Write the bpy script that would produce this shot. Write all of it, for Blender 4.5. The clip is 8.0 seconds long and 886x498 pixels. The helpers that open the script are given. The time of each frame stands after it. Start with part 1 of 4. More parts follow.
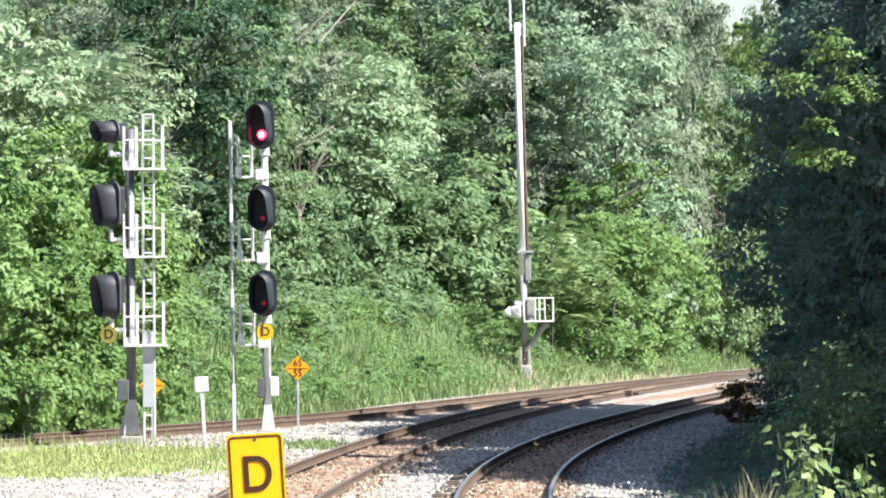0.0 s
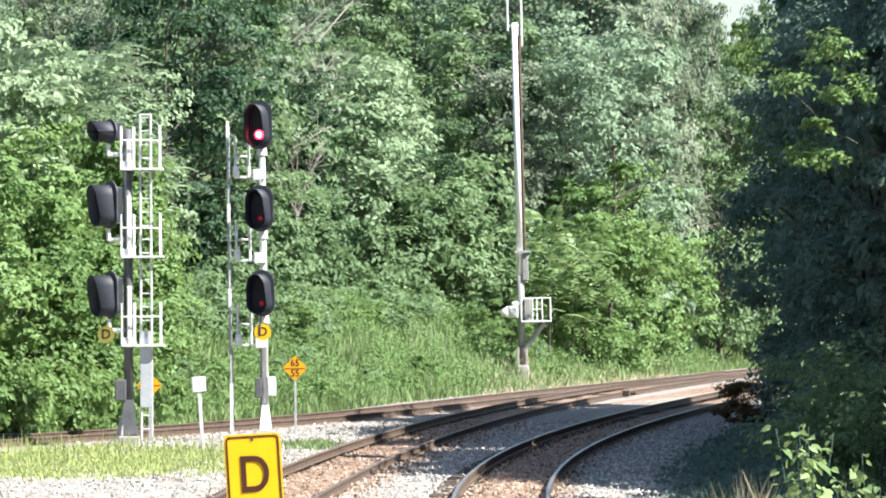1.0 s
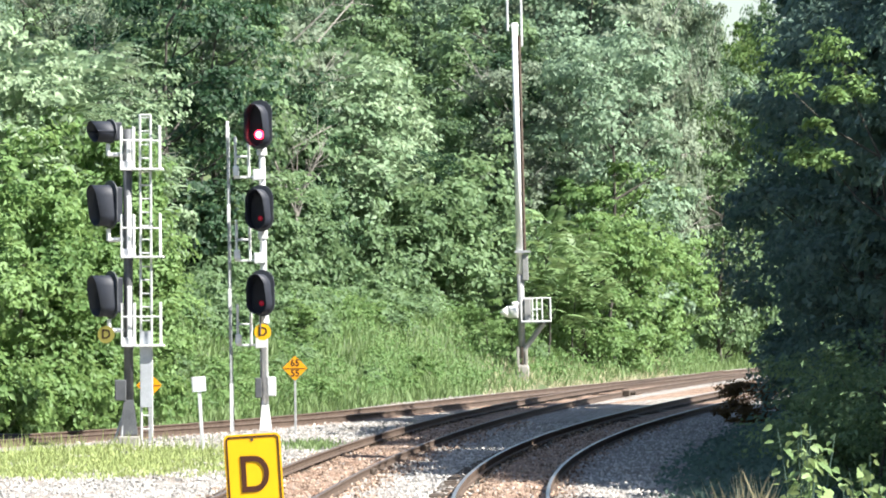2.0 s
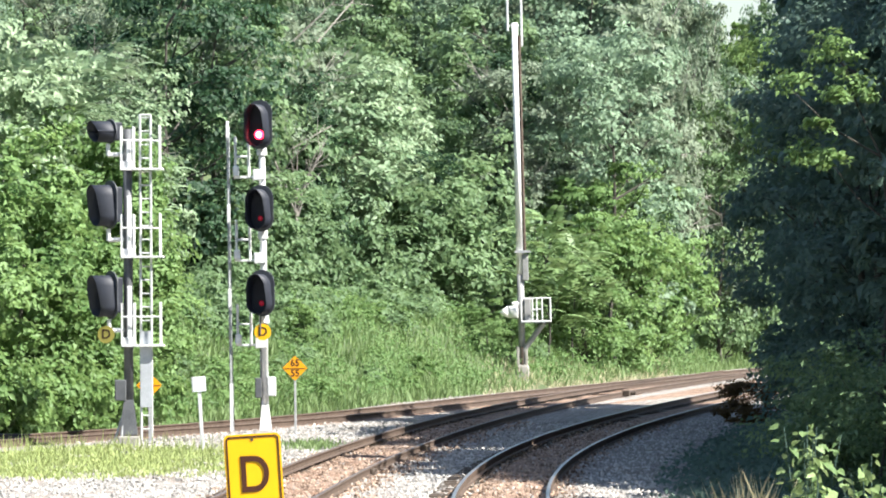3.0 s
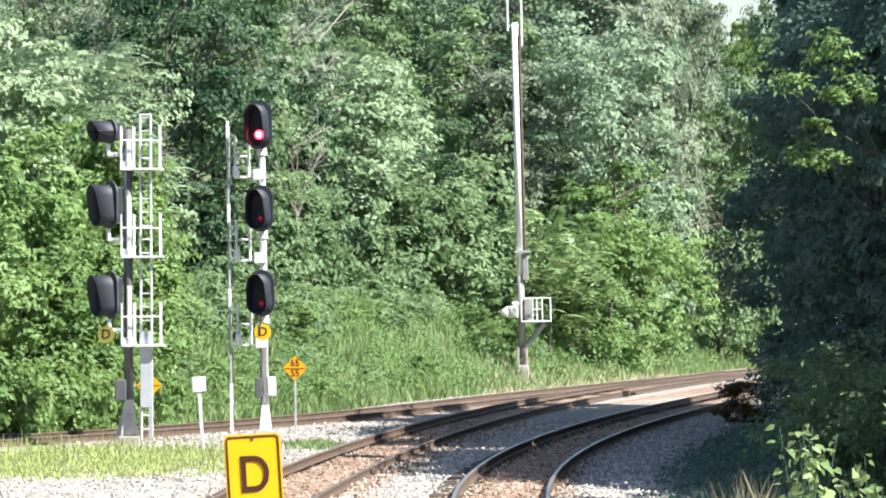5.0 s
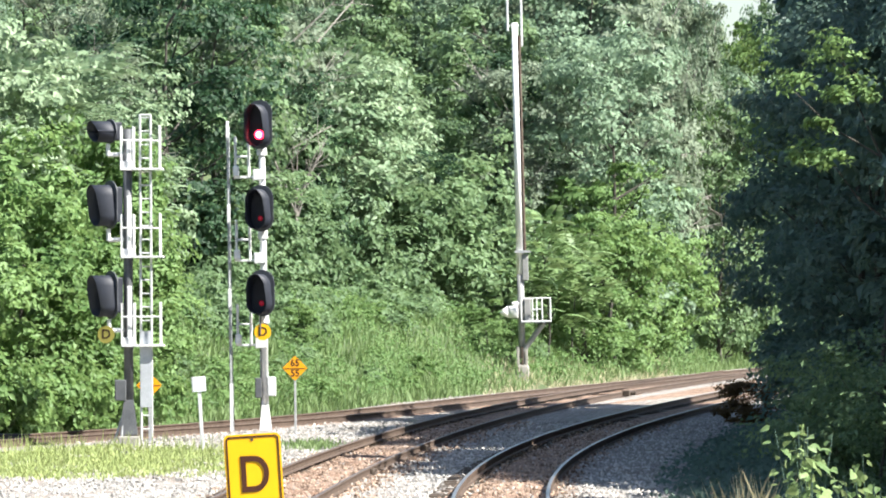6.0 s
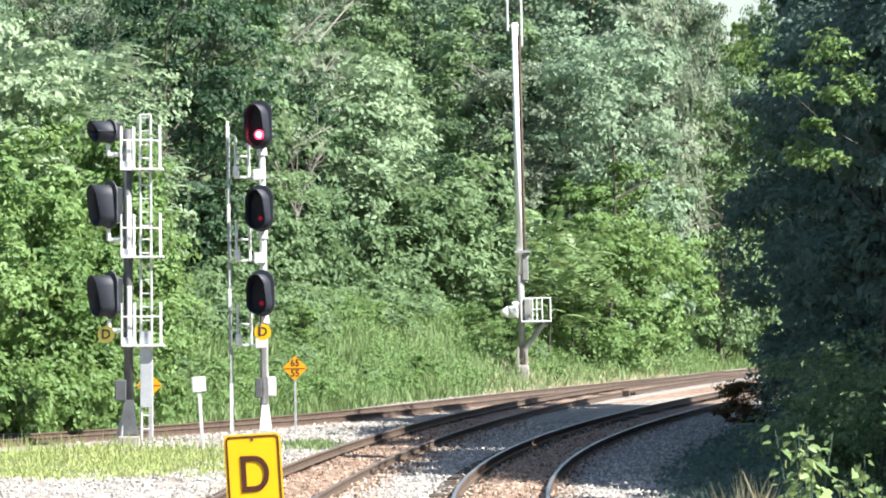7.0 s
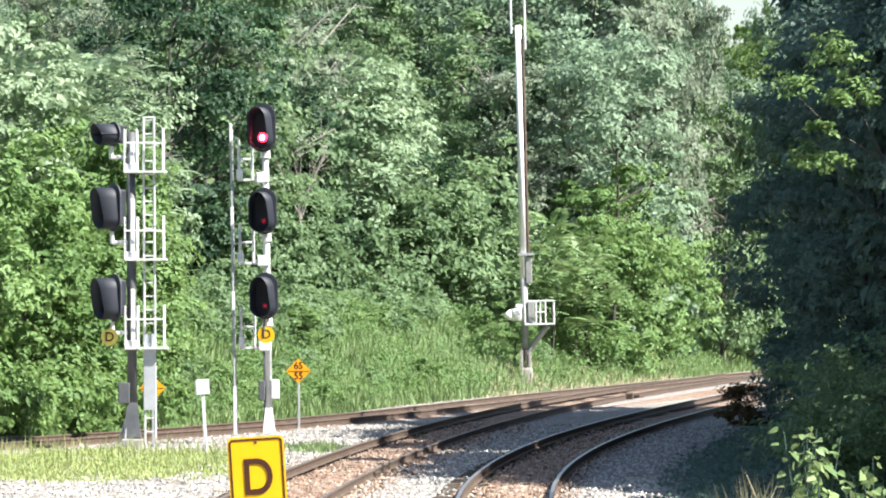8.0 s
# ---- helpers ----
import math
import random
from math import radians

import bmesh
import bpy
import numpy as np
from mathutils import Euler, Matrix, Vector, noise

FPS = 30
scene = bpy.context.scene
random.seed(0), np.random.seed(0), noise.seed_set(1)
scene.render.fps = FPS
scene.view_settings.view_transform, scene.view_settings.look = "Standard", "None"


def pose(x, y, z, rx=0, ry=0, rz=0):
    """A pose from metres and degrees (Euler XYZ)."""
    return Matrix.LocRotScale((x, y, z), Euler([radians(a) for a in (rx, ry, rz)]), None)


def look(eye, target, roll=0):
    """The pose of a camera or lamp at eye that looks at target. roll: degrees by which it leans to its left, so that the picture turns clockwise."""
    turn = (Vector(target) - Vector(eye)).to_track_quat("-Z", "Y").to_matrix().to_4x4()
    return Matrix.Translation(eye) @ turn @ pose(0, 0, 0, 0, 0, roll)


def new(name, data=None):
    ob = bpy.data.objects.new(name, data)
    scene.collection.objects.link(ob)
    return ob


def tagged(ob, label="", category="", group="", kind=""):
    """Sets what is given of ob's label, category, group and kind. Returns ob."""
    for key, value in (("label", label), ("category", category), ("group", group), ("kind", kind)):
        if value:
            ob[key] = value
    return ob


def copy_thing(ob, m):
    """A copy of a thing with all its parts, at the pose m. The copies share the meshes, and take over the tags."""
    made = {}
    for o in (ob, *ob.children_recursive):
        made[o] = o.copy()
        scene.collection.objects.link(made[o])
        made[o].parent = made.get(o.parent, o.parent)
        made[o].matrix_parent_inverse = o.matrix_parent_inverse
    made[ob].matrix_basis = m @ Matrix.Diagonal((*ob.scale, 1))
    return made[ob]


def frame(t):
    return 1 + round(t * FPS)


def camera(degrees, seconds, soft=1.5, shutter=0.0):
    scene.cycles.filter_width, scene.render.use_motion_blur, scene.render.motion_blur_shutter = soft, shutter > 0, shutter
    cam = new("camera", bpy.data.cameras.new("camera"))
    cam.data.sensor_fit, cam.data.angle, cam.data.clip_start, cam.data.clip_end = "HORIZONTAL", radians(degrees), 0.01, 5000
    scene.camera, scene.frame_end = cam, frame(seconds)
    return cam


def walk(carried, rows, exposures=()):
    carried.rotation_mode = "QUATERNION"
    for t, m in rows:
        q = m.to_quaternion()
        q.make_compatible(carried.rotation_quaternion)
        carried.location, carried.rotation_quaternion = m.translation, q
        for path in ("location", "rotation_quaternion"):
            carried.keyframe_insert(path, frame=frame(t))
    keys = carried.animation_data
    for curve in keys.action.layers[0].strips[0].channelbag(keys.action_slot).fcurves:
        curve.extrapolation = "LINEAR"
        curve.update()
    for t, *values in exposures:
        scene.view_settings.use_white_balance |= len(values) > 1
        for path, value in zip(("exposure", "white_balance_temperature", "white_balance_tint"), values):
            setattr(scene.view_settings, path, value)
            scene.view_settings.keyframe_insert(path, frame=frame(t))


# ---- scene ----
E_DEG = 9.957
cam = camera(E_DEG, 8.0, soft=1.9)


def aim(dx, dy):
    """The camera on its stand, turned by dx to its right and dy down, in thousandths of a degree."""
    return pose(0, 0, 3.5, 90.567 - dy / 1000, 0, -dx / 1000)


walk(cam, [(0.0, aim(-29, 0)), (0.2, aim(-19, 0)), (0.4, aim(-12, 0)), (0.6, aim(-7, 0)), (0.8, aim(-2, 0)), (1.0, aim(0, 0)),
           (2.0, aim(0, 0)), (4.0, aim(0, 0)), (6.0, aim(0, 0)), (7.6, aim(0, 0)), (7.8, aim(-1, 0)), (7.9, aim(-11, -4)), (8.0, aim(-39, -31))],
     exposures=[(0.0, 1.68), (8.0, 1.68)])

# ---- light ----
SUN_EL, SUN_AZ = 47.0, 113.0          # degrees; azimuth clockwise from the line of sight
world = bpy.data.worlds.new("sky")
scene.world = world
world.use_nodes = True
wn = world.node_tree.nodes
sky = wn.new("ShaderNodeTexSky")
sky.sky_type, sky.sun_disc = "NISHITA", False
sky.sun_elevation, sky.sun_rotation = radians(SUN_EL), radians(SUN_AZ)
sky.dust_density = 1.2
world.node_tree.links.new(sky.outputs[0], wn["Background"].inputs[0])
wn["Background"].inputs[1].default_value = 0.068
sun = new("sun", bpy.data.lights.new("sun", "SUN"))
sun.data.energy, sun.data.angle, sun.data.color = 5.0, radians(0.53), (1.0, 0.965, 0.9)
to_sun = Vector((math.sin(radians(SUN_AZ)) * math.cos(radians(SUN_EL)), math.cos(radians(SUN_AZ)) * math.cos(radians(SUN_EL)), math.sin(radians(SUN_EL))))
sun.matrix_world = look(to_sun * 60, (0, 0, 0))


# ---- materials ----
def nodes_of(name):
    m = bpy.data.materials.new(name)
    m.use_nodes = True
    return m, m.node_tree.nodes, m.node_tree.links, m.node_tree.nodes["Principled BSDF"]


def ramp(ns, stops):
    r = ns.new("ShaderNodeValToRGB")
    while len(r.color_ramp.elements) < len(stops):
        r.color_ramp.elements.new(0.5)
    for e, (p, c) in zip(r.color_ramp.elements, stops):
        e.position, e.color = p, (*c, 1)
    return r


def surface(name, dark, light, scale=6.0, fine=60.0, rough=0.7, metal=0.0, bump=0.3, island=0.0, spec=0.4):
    """A surface whose colour goes from dark to light by stains and grain, with a fine relief."""
    m, ns, ln, bs = nodes_of(name)
    co = ns.new("ShaderNodeTexCoord")
    big, small = ns.new("ShaderNodeTexNoise"), ns.new("ShaderNodeTexNoise")
    big.inputs["Scale"].default_value, small.inputs["Scale"].default_value = scale, fine
    big.inputs["Detail"].default_value = small.inputs["Detail"].default_value = 5
    for n in (big, small):
        ln.new(co.outputs["Object"], n.inputs["Vector"])
    mix = ns.new("ShaderNodeMath")
    mix.operation = "MULTIPLY_ADD"
    mix.inputs[1].default_value = 0.5
    half = ns.new("ShaderNodeMath")
    half.operation = "MULTIPLY"
    half.inputs[1].default_value = 0.5
    ln.new(small.outputs[0], half.inputs[0])
    ln.new(big.outputs[0], mix.inputs[0])
    ln.new(half.outputs[0], mix.inputs[2])
    value = mix.outputs[0]
    if island:
        geo, add = ns.new("ShaderNodeNewGeometry"), ns.new("ShaderNodeMath")
        add.operation = "MULTIPLY_ADD"
        add.inputs[1].default_value = island
        ln.new(geo.outputs["Random Per Island"], add.inputs[0])
        sub = ns.new("ShaderNodeMath")
        sub.operation = "SUBTRACT"
        sub.inputs[1].default_value = island / 2
        ln.new(value, sub.inputs[0])
        ln.new(sub.outputs[0], add.inputs[2])
        value = add.outputs[0]
    r = ramp(ns, [(0.3, dark), (0.7, light)])
    ln.new(value, r.inputs[0])
    ln.new(r.outputs[0], bs.inputs["Base Color"])
    bs.inputs["Roughness"].default_value, bs.inputs["Metallic"].default_value = rough, metal
    bs.inputs["Specular IOR Level"].default_value = spec
    b = ns.new("ShaderNodeBump")
    b.inputs["Strength"].default_value, b.inputs["Distance"].default_value = bump, 0.02
    ln.new(small.outputs[0], b.inputs["Height"])
    ln.new(b.outputs[0], bs.inputs["Normal"])
    return m


def leaf_material(name, dark, light, thin=0.4, rough=0.55, spec=0.3):
    """Leaves: each differs a little from the next, each plant from its neighbour, and light passes through."""
    m, ns, ln, bs = nodes_of(name)
    geo, info = ns.new("ShaderNodeNewGeometry"), ns.new("ShaderNodeObjectInfo")
    co, nz = ns.new("ShaderNodeTexCoord"), ns.new("ShaderNodeTexNoise")
    nz.inputs["Scale"].default_value = 0.9
    ln.new(co.outputs["Object"], nz.inputs["Vector"])
    a, b = ns.new("ShaderNodeMath"), ns.new("ShaderNodeMath")
    a.operation = b.operation = "MULTIPLY_ADD"
    a.inputs[1].default_value, b.inputs[1].default_value = 0.45, 0.35
    c = ns.new("ShaderNodeMath")
    c.operation = "MULTIPLY_ADD"
    c.inputs[1].default_value, c.inputs[2].default_value = 0.6, -0.2
    ln.new(nz.outputs[0], c.inputs[0])
    ln.new(geo.outputs["Random Per Island"], a.inputs[0])
    ln.new(c.outputs[0], a.inputs[2])
    ln.new(info.outputs["Random"], b.inputs[0])
    ln.new(a.outputs[0], b.inputs[2])
    r = ramp(ns, [(0.1, dark), (0.95, light)])
    ln.new(b.outputs[0], r.inputs[0])
    ln.new(r.outputs[0], bs.inputs["Base Color"])
    bs.inputs["Roughness"].default_value = rough
    bs.inputs["Specular IOR Level"].default_value = spec
    tr, mx = ns.new("ShaderNodeBsdfTranslucent"), ns.new("ShaderNodeMixShader")
    hue = ns.new("ShaderNodeHueSaturation")
    hue.inputs["Hue"].default_value, hue.inputs["Value"].default_value = 0.48, 1.35
    ln.new(r.outputs[0], hue.inputs["Color"])
    ln.new(hue.outputs[0], tr.inputs[0])
    mx.inputs[0].default_value = thin
    ln.new(bs.outputs[0], mx.inputs[1])
    ln.new(tr.outputs[0], mx.inputs[2])
    ln.new(mx.outputs[0], ns["Material Output"].inputs[0])
    return m


def glow(name, colour, strength):
    m, ns, ln, bs = nodes_of(name)
    bs.inputs["Base Color"].default_value = (0.2, 0.01, 0.02, 1)
    bs.inputs["Roughness"].default_value = 0.15
    bs.inputs["Emission Color"].default_value = (*colour, 1)
    bs.inputs["Emission Strength"].default_value = strength
    return m


def gravel_material(name, dark, light, stain, cell=17.0):
    """Crushed stone: cells of their own grey with dark gaps and rusty stains."""
    m, ns, ln, bs = nodes_of(name)
    co, vo, ed, nz = ns.new("ShaderNodeTexCoord"), ns.new("ShaderNodeTexVoronoi"), ns.new("ShaderNodeTexVoronoi"), ns.new("ShaderNodeTexNoise")
    vo.inputs["Scale"].default_value = ed.inputs["Scale"].default_value = cell
    ed.feature = "F1"
    nz.inputs["Scale"].default_value, nz.inputs["Detail"].default_value = 0.7, 6
    for n in (vo, ed, nz):
        ln.new(co.outputs["Object"], n.inputs["Vector"])
    sep = ns.new("ShaderNodeSeparateColor")
    ln.new(vo.outputs["Color"], sep.inputs[0])
    r = ramp(ns, [(0.0, dark), (0.75, light), (1.0, tuple(min(1, v * 1.25) for v in light))])
    ln.new(sep.outputs[0], r.inputs[0])
    gap = ramp(ns, [(0.35, (1, 1, 1)), (0.8, (0.3, 0.28, 0.26))])
    ln.new(ed.outputs["Distance"], gap.inputs[0])
    mul = ns.new("ShaderNodeMix")
    mul.data_type, mul.blend_type = "RGBA", "MULTIPLY"
    mul.inputs[0].default_value = 1.0
    ln.new(r.outputs[0], mul.inputs[6])
    ln.new(gap.outputs[0], mul.inputs[7])
    st = ramp(ns, [(0.45, (0, 0, 0)), (0.7, (1, 1, 1))])
    ln.new(nz.outputs[0], st.inputs[0])
    mx = ns.new("ShaderNodeMix")
    mx.data_type, mx.blend_type = "RGBA", "MULTIPLY"
    mx.inputs[7].default_value = (*stain, 1)
    ln.new(st.outputs[0], mx.inputs[0])
    ln.new(mul.outputs[2], mx.inputs[6])
    ln.new(mx.outputs[2], bs.inputs["Base Color"])
    bs.inputs["Roughness"].default_value = 0.9
    b = ns.new("ShaderNodeBump")
    b.inputs["Strength"].default_value, b.inputs["Distance"].default_value = 1.0, 0.04
    b.invert = True
    ln.new(ed.outputs["Distance"], b.inputs["Height"])
    ln.new(b.outputs[0], bs.inputs["Normal"])
    return m


SOIL = surface("soil", (0.035, 0.055, 0.022), (0.085, 0.115, 0.048), 0.5, 9, 0.95, bump=0.6)
BALLAST = gravel_material("ballast_stone", (0.24, 0.23, 0.215), (0.44, 0.42, 0.39), (0.78, 0.66, 0.58))
FOULED = gravel_material("rusty_ballast", (0.15, 0.1, 0.07), (0.42, 0.3, 0.22), (0.78, 0.62, 0.52))
STONE = surface("loose_stone", (0.24, 0.23, 0.215), (0.52, 0.5, 0.465), 3, 30, 0.9, island=0.9)
RUSTSTONE = surface("rusty_stone", (0.14, 0.095, 0.068), (0.42, 0.31, 0.235), 3, 30, 0.9, island=0.9)
RAIL_SIDE = surface("rusty_rail", (0.05, 0.034, 0.026), (0.135, 0.098, 0.076), 3, 40, 0.8, 0.2)
RAIL_TOP = surface("polished_rail", (0.32, 0.3, 0.29), (0.5, 0.49, 0.48), 2, 30, 0.33, 0.9, 0.05)
RAIL_DULL = surface("dull_rail_top", (0.1, 0.08, 0.068), (0.2, 0.168, 0.148), 2, 30, 0.5, 0.5, 0.05)
TIE = surface("creosoted_wood", (0.03, 0.022, 0.017), (0.11, 0.085, 0.065), 2, 40, 0.85)
GALV = surface("galvanised_steel", (0.3, 0.31, 0.32), (0.52, 0.53, 0.54), 3, 40, 0.5, 0.25, 0.08)
SHEET = surface("dull_sheet_steel", (0.3, 0.32, 0.34), (0.52, 0.55, 0.58), 3, 40, 0.6, 0.15, 0.08)
ALU = surface("aluminium_paint", (0.5, 0.51, 0.52), (0.74, 0.74, 0.74), 3, 40, 0.5, 0.1, 0.06)
GREYSTEEL = surface("weathered_grey_steel", (0.06, 0.065, 0.07), (0.14, 0.145, 0.155), 3, 40, 0.6, 0.2, 0.1)
BLACK = surface("black_paint", (0.012, 0.0145, 0.022), (0.026, 0.031, 0.044), 4, 50, 0.6, 0.0, 0.06)
# Black paint made lighter: the light falling on the backplates is put in.
PLATE = surface("sunlit_black_paint", (0.04, 0.045, 0.054), (0.07, 0.076, 0.088), 4, 50, 0.6, 0.0, 0.06)
BRIGHT = surface("bright_zinc", (0.6, 0.61, 0.61), (0.8, 0.8, 0.79), 3, 40, 0.5, 0.05, 0.06)
LADDERZINC = surface("pale_zinc", (0.42, 0.44, 0.43), (0.62, 0.63, 0.61), 3, 40, 0.55, 0.1, 0.06)
HOODIN = surface("matt_black", (0.016, 0.018, 0.024), (0.03, 0.033, 0.042), 4, 50, 0.8, 0.0, 0.06)
WEATHERED = surface("dull_zinc_steel", (0.16, 0.165, 0.165), (0.36, 0.36, 0.35), 3, 30, 0.65, 0.15, 0.1)
YELLOW_OLD = surface("faded_sign_sheet", (0.27, 0.25, 0.05), (0.42, 0.36, 0.08), 4, 30, 0.6, 0, 0.04)
YELLOW = surface("yellow_sign_sheet", (0.76, 0.39, 0.002), (0.84, 0.45, 0.004), 5, 90, 0.45, 0, 0.02)
ORANGE = surface("orange_sign_sheet", (0.76, 0.3, 0.003), (0.85, 0.37, 0.006), 5, 90, 0.45, 0, 0.02)
INK = surface("brown_ink", (0.04, 0.011, 0.004), (0.07, 0.02, 0.007), 5, 90, 0.5, 0, 0.02)
DARKINK = surface("black_ink", (0.03, 0.015, 0.006), (0.06, 0.03, 0.01), 5, 90, 0.5, 0, 0.02)
WHITE = surface("faded_white_sheet", (0.6, 0.64, 0.68), (0.78, 0.81, 0.84), 5, 60, 0.5, 0, 0.03)
CONCRETE = surface("concrete", (0.2, 0.19, 0.17), (0.4, 0.38, 0.35), 4, 40, 0.9)
POLEWOOD = surface("pale_pole", (0.72, 0.71, 0.68), (0.9, 0.89, 0.86), 2, 30, 0.6, 0, 0.1)
RUBBER = surface("black_cable", (0.01, 0.01, 0.01), (0.03, 0.028, 0.026), 4, 40, 0.6)
BARK = surface("bark", (0.03, 0.028, 0.023), (0.085, 0.078, 0.065), 4, 25, 0.9, bump=0.8)
DEADWOOD = surface("dead_wood", (0.17, 0.15, 0.135), (0.36, 0.34, 0.31), 4, 25, 0.9)
RED_ON = glow("lit_red_lens", (1.0, 0.015, 0.04), 6.0)
RED_CORE = glow("lamp_core", (1.0, 0.35, 0.4), 9.0)
RED_DIM = glow("dim_red_lens", (1.0, 0.03, 0.08), 0.05)
LEAF_MID = leaf_material("mid_green_leaf", (0.06, 0.115, 0.052), (0.195, 0.295, 0.145))
LEAF_COOL = leaf_material("cool_green_leaf", (0.075, 0.132, 0.084), (0.255, 0.355, 0.235))
LEAF_LIME = leaf_material("yellow_green_leaf", (0.07, 0.145, 0.04), (0.21, 0.33, 0.125))
LEAF_PALE = leaf_material("pale_feathered_leaf", (0.085, 0.155, 0.075), (0.29, 0.38, 0.235), 0.3, 0.5)
# Brightened yellow green: the sunlight on these sprays is put into the colour.
LEAF_SUN = leaf_material("sunlit_yellow_green_leaf", (0.08, 0.155, 0.05), (0.225, 0.345, 0.125), 0.35)
LEAF_SUMAC = leaf_material("sumac_leaf", (0.1, 0.17, 0.06), (0.3, 0.42, 0.2), 0.3, 0.45)
LEAF_GREY = leaf_material("grey_green_leaf", (0.1, 0.14, 0.092), (0.285, 0.345, 0.245))
# Bluish muted green: the tone of hazy tree shade is put into the colour.
LEAF_SHADE_TONE = leaf_material("shade_toned_leaf", (0.08, 0.128, 0.108), (0.135, 0.21, 0.16))
# Darkened green: the shade of gaps between crowns is put into the colour.
LEAF_GAP_SHADE = leaf_material("gap_shade_leaf", (0.02, 0.05, 0.03), (0.06, 0.12, 0.06))
LEAF_BROAD = leaf_material("broad_leaf", (0.03, 0.09, 0.025), (0.36, 0.46, 0.2), 0.3, 0.4)
LEAF_DRY = leaf_material("dry_leaf", (0.07, 0.045, 0.02), (0.17, 0.115, 0.045))
GRASS = leaf_material("bank_grass", (0.07, 0.135, 0.042), (0.21, 0.3, 0.12), 0.3, 0.55)
GRASS_PALE = leaf_material("verge_grass", (0.15, 0.215, 0.06), (0.38, 0.44, 0.18), 0.3, 0.6)
GRASS_DRY = leaf_material("dry_grass", (0.36, 0.33, 0.2), (0.62, 0.58, 0.4), 0.3, 0.7)


# ---- mesh helpers ----
def part(name, bm, material, parent=None, label=""):
    """Links a bmesh as one mesh object under a thing or a part."""
    me = bpy.data.meshes.new(name)
    bm.to_mesh(me)
    bm.free()
    for m in (material if isinstance(material, (list, tuple)) else [material]):
        me.materials.append(m)
    ob = new(name, me)
    ob.parent = parent
    return tagged(ob, label)


def thing(name, x, y, z, label, category, group="", kind="", turn=0.0, lean=0.0):
    ob = new(name)
    ob.matrix_world = pose(x, y, z, 0, lean, turn)
    ob.empty_display_size = 0.2
    return tagged(ob, label, category, group, kind)


def box(bm, cx, cy, cz, sx, sy, sz, bevel=0.0, m=None):
    r = bmesh.ops.create_cube(bm, size=1.0, matrix=(m or Matrix()) @ Matrix.Translation((cx, cy, cz)) @ Matrix.Diagonal((sx, sy, sz, 1)))
    if bevel:
        es = list({e for v in r["verts"] for e in v.link_edges})
        bmesh.ops.bevel(bm, geom=es, offset=bevel, segments=2, affect="EDGES", profile=0.5)
    return bm


def rod(bm, a, b, r1, r2=None, seg=10):
    a, b = Vector(a), Vector(b)
    d = b - a
    m = Matrix.Translation((a + b) / 2) @ d.to_track_quat("Z", "Y").to_matrix().to_4x4()
    bmesh.ops.create_cone(bm, cap_ends=True, segments=seg, radius1=r1, radius2=r1 if r2 is None else r2, depth=d.length, matrix=m)
    return bm


def smooth(ob):
    for p in ob.data.polygons:
        p.use_smooth = True
    return ob


def mesh_object(name, verts, faces, material, parent=None, mats=None):
    me = bpy.data.meshes.new(name)
    me.from_pydata(verts, [], faces)
    for m in (material if isinstance(material, (list, tuple)) else [material]):
        me.materials.append(m)
    if mats is not None:
        me.polygons.foreach_set("material_index", mats)
    ob = new(name, me)
    ob.parent = parent
    return ob


def letters(name, text, size, m, material, parent, depth=0.003, squeeze=1.0, bold=0.0):
    """Text as a mesh with a little thickness; it faces the near side of its thing."""
    cu = bpy.data.curves.new(name, "FONT")
    cu.body, cu.size, cu.extrude, cu.offset = text, size, depth, bold * size
    cu.align_x, cu.align_y = "CENTER", "CENTER"
    tmp = bpy.data.objects.new(name, cu)
    scene.collection.objects.link(tmp)
    me = bpy.data.meshes.new_from_object(tmp)
    bpy.data.objects.remove(tmp)
    me.transform(m @ Matrix.Diagonal((squeeze, 1, 1, 1)))
    me.materials.clear()
    me.materials.append(material)
    ob = new(name, me)
    ob.parent = parent
    return ob


# ---- the plan: three tracks ----
def poly_path(coef, mid, lo, hi):
    """A track's centre line x(y): a cubic between lo and hi, straight beyond."""
    def at(y):
        u = (min(max(y, lo), hi) - mid) / 50
        a, b, c, d = coef
        slope = (3 * a * u * u + 2 * b * u + c) / 50
        return a * u ** 3 + b * u * u + c * u + d + (y - min(max(y, lo), hi)) * slope, slope
    return at


TRACK_R = poly_path((-0.5184, 2.0264, 4.8994, 3.2626), 120.0, 62, 160)
TRACK_M = poly_path((0.0403, 1.3711, 4.045, -0.424), 123.0, 70, 190)
TRACK_B = poly_path((3.8843, -1.9782, 9.1736, -0.3334), 156.0, 117, 180)


def beyond_b(x, y):
    """Metres behind the back track, square to it."""
    cx, s = TRACK_B(y)
    return (cx - x) / math.sqrt(1 + s * s)


def ease(v, a, b):
    t = min(max((v - a) / (b - a), 0), 1)
    return t * t * (3 - 2 * t)


def ground_z(x, y):
    d = beyond_b(x, y)
    z = 3.1 * ease(d, 2.6, 9.0) + 11.0 * ease(d, 7.5, 34)
    z += 0.25 * noise.noise((x * 0.3, y * 0.3, 0)) * ease(d, 3, 8)
    z += 17.0 * ease(y, 256, 300) * ease(d, 3, 9) * (1 - 0.97 * math.exp(-((x / max(y, 1.0) - 0.0573) / 0.0065) ** 2))
    z += 0.7 * math.exp(-((x - 2.5) ** 2 + (y - 192.3) ** 2) / 1.6)      # the mound under the antenna mast
    r = x - TRACK_R(y)[0]
    z += 1.6 * ease(r, 5.0, 14) * ease(y, 40, 75)
    return z - 0.02


